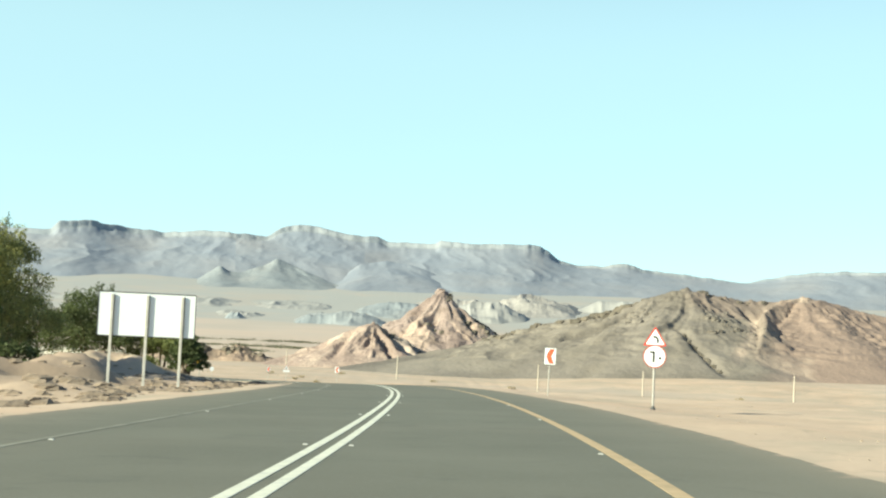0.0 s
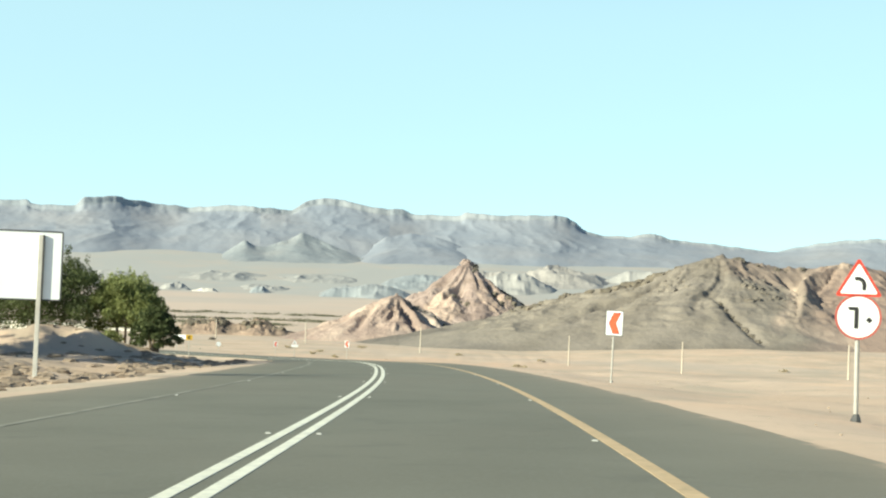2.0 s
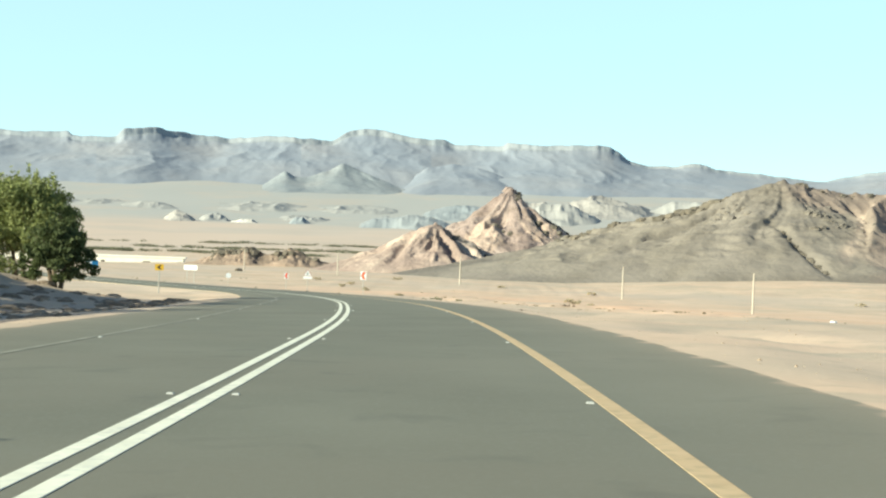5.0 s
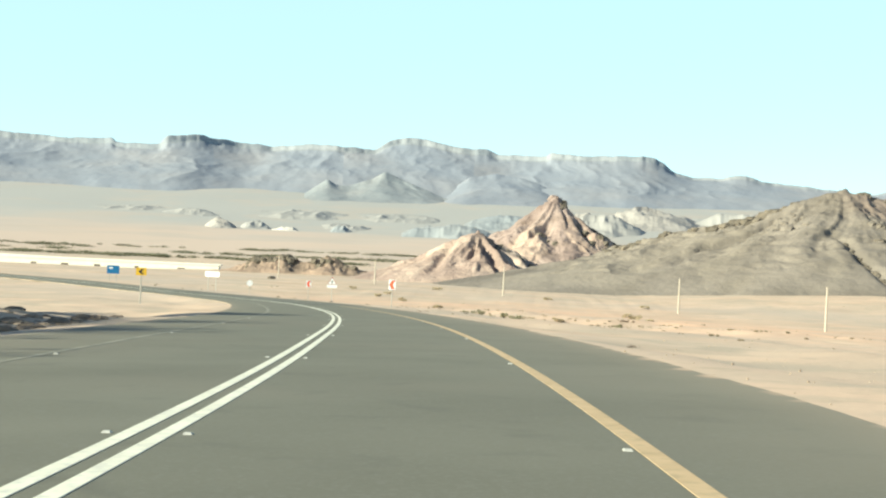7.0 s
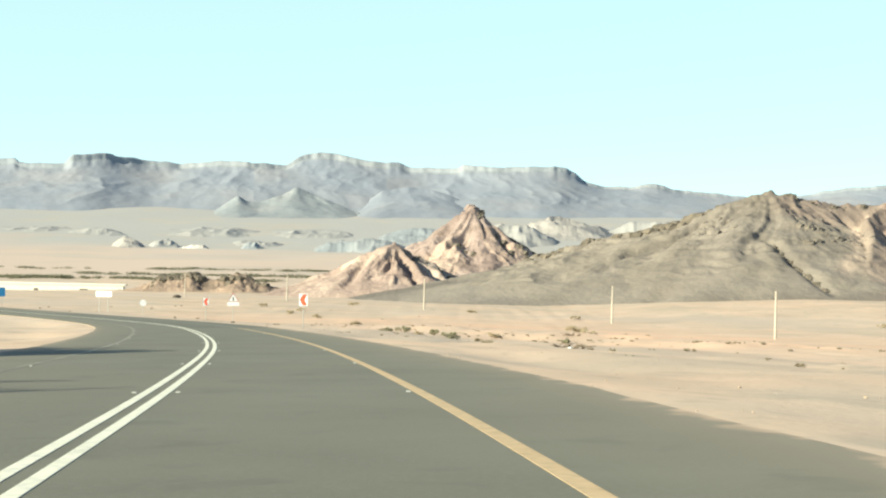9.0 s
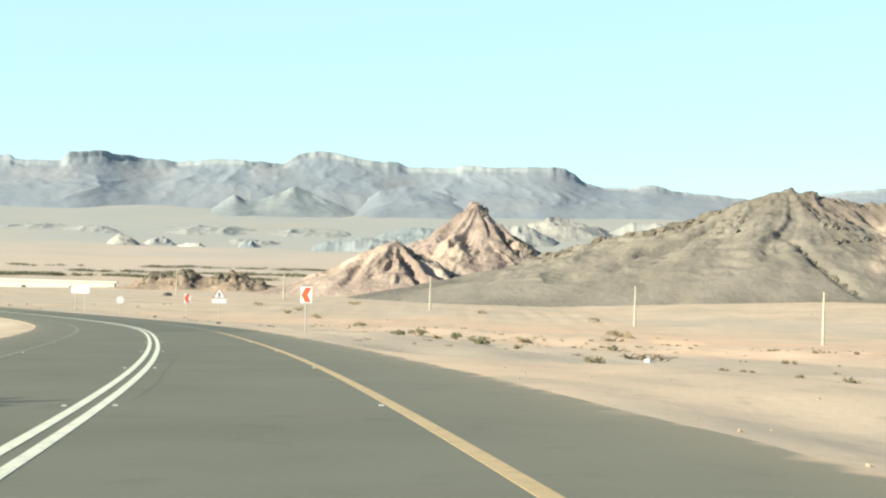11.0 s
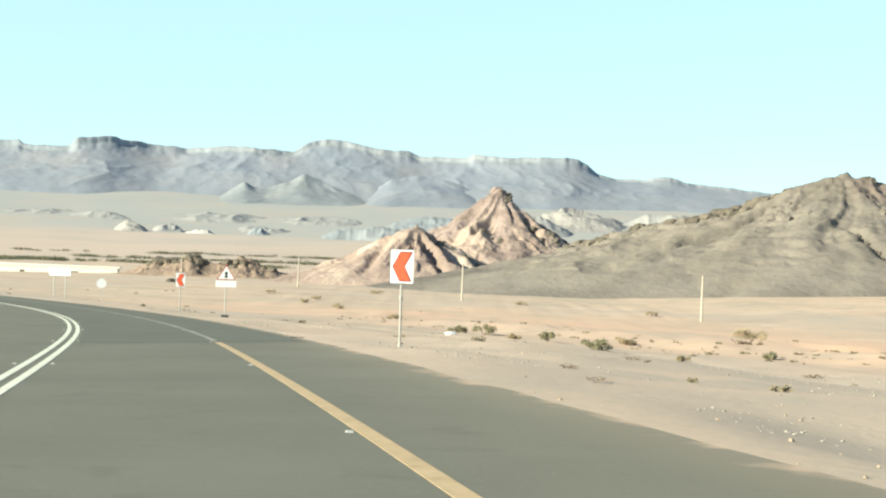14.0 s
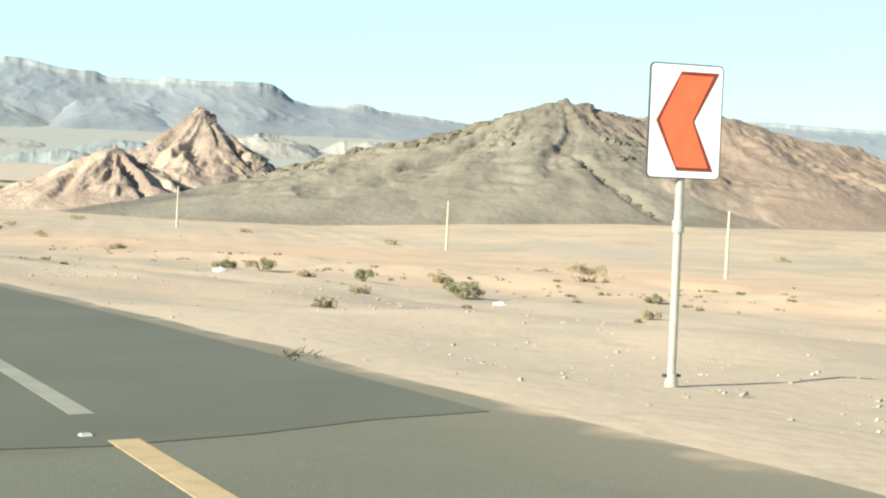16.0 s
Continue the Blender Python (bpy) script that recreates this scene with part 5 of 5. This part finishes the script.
def gravel_patches():
    """Grey broken stone strewn in patches between the verge and the shrubs."""
    rng = np.random.default_rng(62)
    n = 9000
    along, offs = rng.uniform(190, 300, n), 8 + 30 * rng.random(n) ** 1.3
    keep = fbm(along / 9, offs / 5, 3, 67) > 0.02
    along, offs = along[keep], offs[keep]
    places = on_road(along, offs)
    low = ground_z(places[:, 0], places[:, 1])
    verts, faces = [], []
    for (x, y, _), z in zip(places.tolist(), low.tolist()):
        r = 0.01 + 0.03 * rng.random() ** 3 * (1 if y < 235 else 1.8)
        m, tw = len(verts), rng.uniform(0, 6.28)
        for q in range(4):
            a = tw + q * math.pi / 2 + rng.uniform(-0.3, 0.3)
            verts.append((x + 1.4 * math.cos(a) * r, y + math.sin(a) * r, z - 0.3 * r))
        for q in range(4):
            a = tw + 0.5 + q * math.pi / 2
            verts.append((x + 0.8 * math.cos(a) * r, y + 0.6 * math.sin(a) * r, z + r * rng.uniform(0.4, 0.8)))
        faces += [(m + q, m + (q + 1) % 4, m + 4 + (q + 1) % 4, m + 4 + q) for q in range(4)] + [(m + 4, m + 5, m + 6, m + 7)]
    tagged(mesh_object("gravel", verts, faces, GREY_STONE), "grey broken gravel strewn in patches on the sand", "gravel", kind="stuff")


gravel_patches()


def rubble():
    """Broken dark rocks and clods left of the road."""
    rng = np.random.default_rng(33)
    along = np.concatenate([rng.uniform(30, 84, 900), rng.uniform(84, 145, 500)])
    offs = -(8.4 + rng.exponential(7, 1400))
    places = on_road(along, offs)
    low = ground_z(places[:, 0], places[:, 1])
    verts, faces = [], []
    for (x, y, _), z in zip(places.tolist(), low.tolist()):
        r = 0.06 + 0.22 * rng.random() ** 2.5
        n, tw = len(verts), rng.uniform(0, 6.28)
        for ring, (w, h) in enumerate(((1.25, -0.3), (1.0, 0.3), (0.5, 0.62))):
            for q in range(6):
                a = tw + q * math.pi / 3 + ring * 0.3
                k = r * w * rng.uniform(0.75, 1.25)
                verts.append((x + 1.9 * math.cos(a) * k, y + math.sin(a) * k, z + r * h * rng.uniform(0.8, 1.2)))
        for ring in (0, 6):
            for q in range(6):
                faces.append((n + ring + q, n + ring + (q + 1) % 6, n + ring + 6 + (q + 1) % 6, n + ring + 6 + q))
        faces.append(tuple(n + 12 + q for q in range(6)))
    ob = mesh_object("rubble", verts, faces, DIRT_ROCK)
    tagged(ob, "broken brown rocks and clods on the dirt verge", "rubble", kind="stuff")


rubble()


def litter(x, y, w, label, seed):
    rng = np.random.default_rng(seed)
    bm = bmesh.new()
    bmesh.ops.create_icosphere(bm, subdivisions=2, radius=1)
    for v in bm.verts:
        k = 1 + 0.35 * noise.noise(v.co * 1.7 + Vector((seed, 0, 0)))
        v.co = Vector((v.co.x * w * k, v.co.y * w * 0.6 * k, max(v.co.z, -0.3) * w * 0.4 * k + w * 0.1))
    me = bpy.data.meshes.new("litter")
    bm.to_mesh(me)
    bm.free()
    me.materials.append(PLASTIC)
    ob = new("litter", me)
    ob.matrix_world = pose(x, y, gz(x, y), 0, 0, rng.uniform(0, 180))
    tagged(ob, label, "litter", "white litter on the sand")


litter(11.3, 224.9, 0.42, "crumpled white plastic sheet on the sand", 1)
litter(52.8, 254, 0.75, "crumpled white plastic sheet on the open desert", 2)
litter(-7.6, 301, 0.6, "crumpled white plastic sheet by a shrub", 3)
litter(2.3, 262, 0.3, "small white plastic scrap on the sand", 4)


def brushwood(x, y, length, label, seed):
    """A heap of dead branches."""
    rng = np.random.default_rng(seed)
    ob = base("dead_branches", (x, y, gz(x, y)), rng.uniform(-15, 15), label, "branches")
    for k in range(26):
        a = Vector((rng.uniform(-0.5, 0.5) * length, rng.uniform(-0.3, 0.3), 0.03))
        b = a + Vector((rng.uniform(-0.5, 0.5) * length * 0.6, rng.uniform(-0.4, 0.4), rng.uniform(0.04, 0.2) * min(length, 2.4)))
        part("branch", tube_bm([a, a.lerp(b, 0.5) + Vector((0, 0, 0.03 * length)), b], [0.018 * length, 0.014 * length, 0.006 * length], 5), BARK, ob)
    return ob


brushwood(11.8, 229, 3.0, "heap of dead dark branches on the sand", 1)
brushwood(18.5, 296, 2.2, "heap of dead dark branches under a shrub", 2)
brushwood(-12.6, 214.8, 0.35, "small heap of dead twigs on the verge", 3)
brushwood(8.1, 237, 0.9, "long dark dead branches on the sand", 4)
brushwood(-5.8, 205.8, 0.35, "thin dead twigs on the gravel verge", 5)
brushwood(-2.9, 216.7, 0.4, "small dead twigs beside the road", 6)
brushwood(-5.9, 199.5, 0.3, "thin dead twigs near the asphalt edge", 7)
brushwood(5.2, 121.8, 0.3, "small dark twigs at the asphalt edge", 8)


def boulder(x, y, w, label, seed):
    bm = bmesh.new()
    bmesh.ops.create_icosphere(bm, subdivisions=3, radius=1)
    for v in bm.verts:
        k = 1 + 0.3 * noise.noise(v.co * 1.4 + Vector((seed, 3, 0))) + 0.1 * noise.noise(v.co * 4 + Vector((0, seed, 0)))
        v.co = Vector((v.co.x * w * k, v.co.y * w * 0.7 * k, max(v.co.z, -0.5) * w * 0.5 * k + w * 0.15))
    me = bpy.data.meshes.new("boulder")
    bm.to_mesh(me)
    bm.free()
    me.materials.append(DARK_CRAG_SHADE)
    ob = new("boulder", me)
    ob.matrix_world = pose(x, y, gz(x, y), 0, 0, seed * 40)
    tagged(ob, label, "boulder")


# a rounded lump standing in for a small dark thing of unknown kind
boulder(-91, 592, 1.6, "small dark lump of unknown kind on the open desert plain", 1)
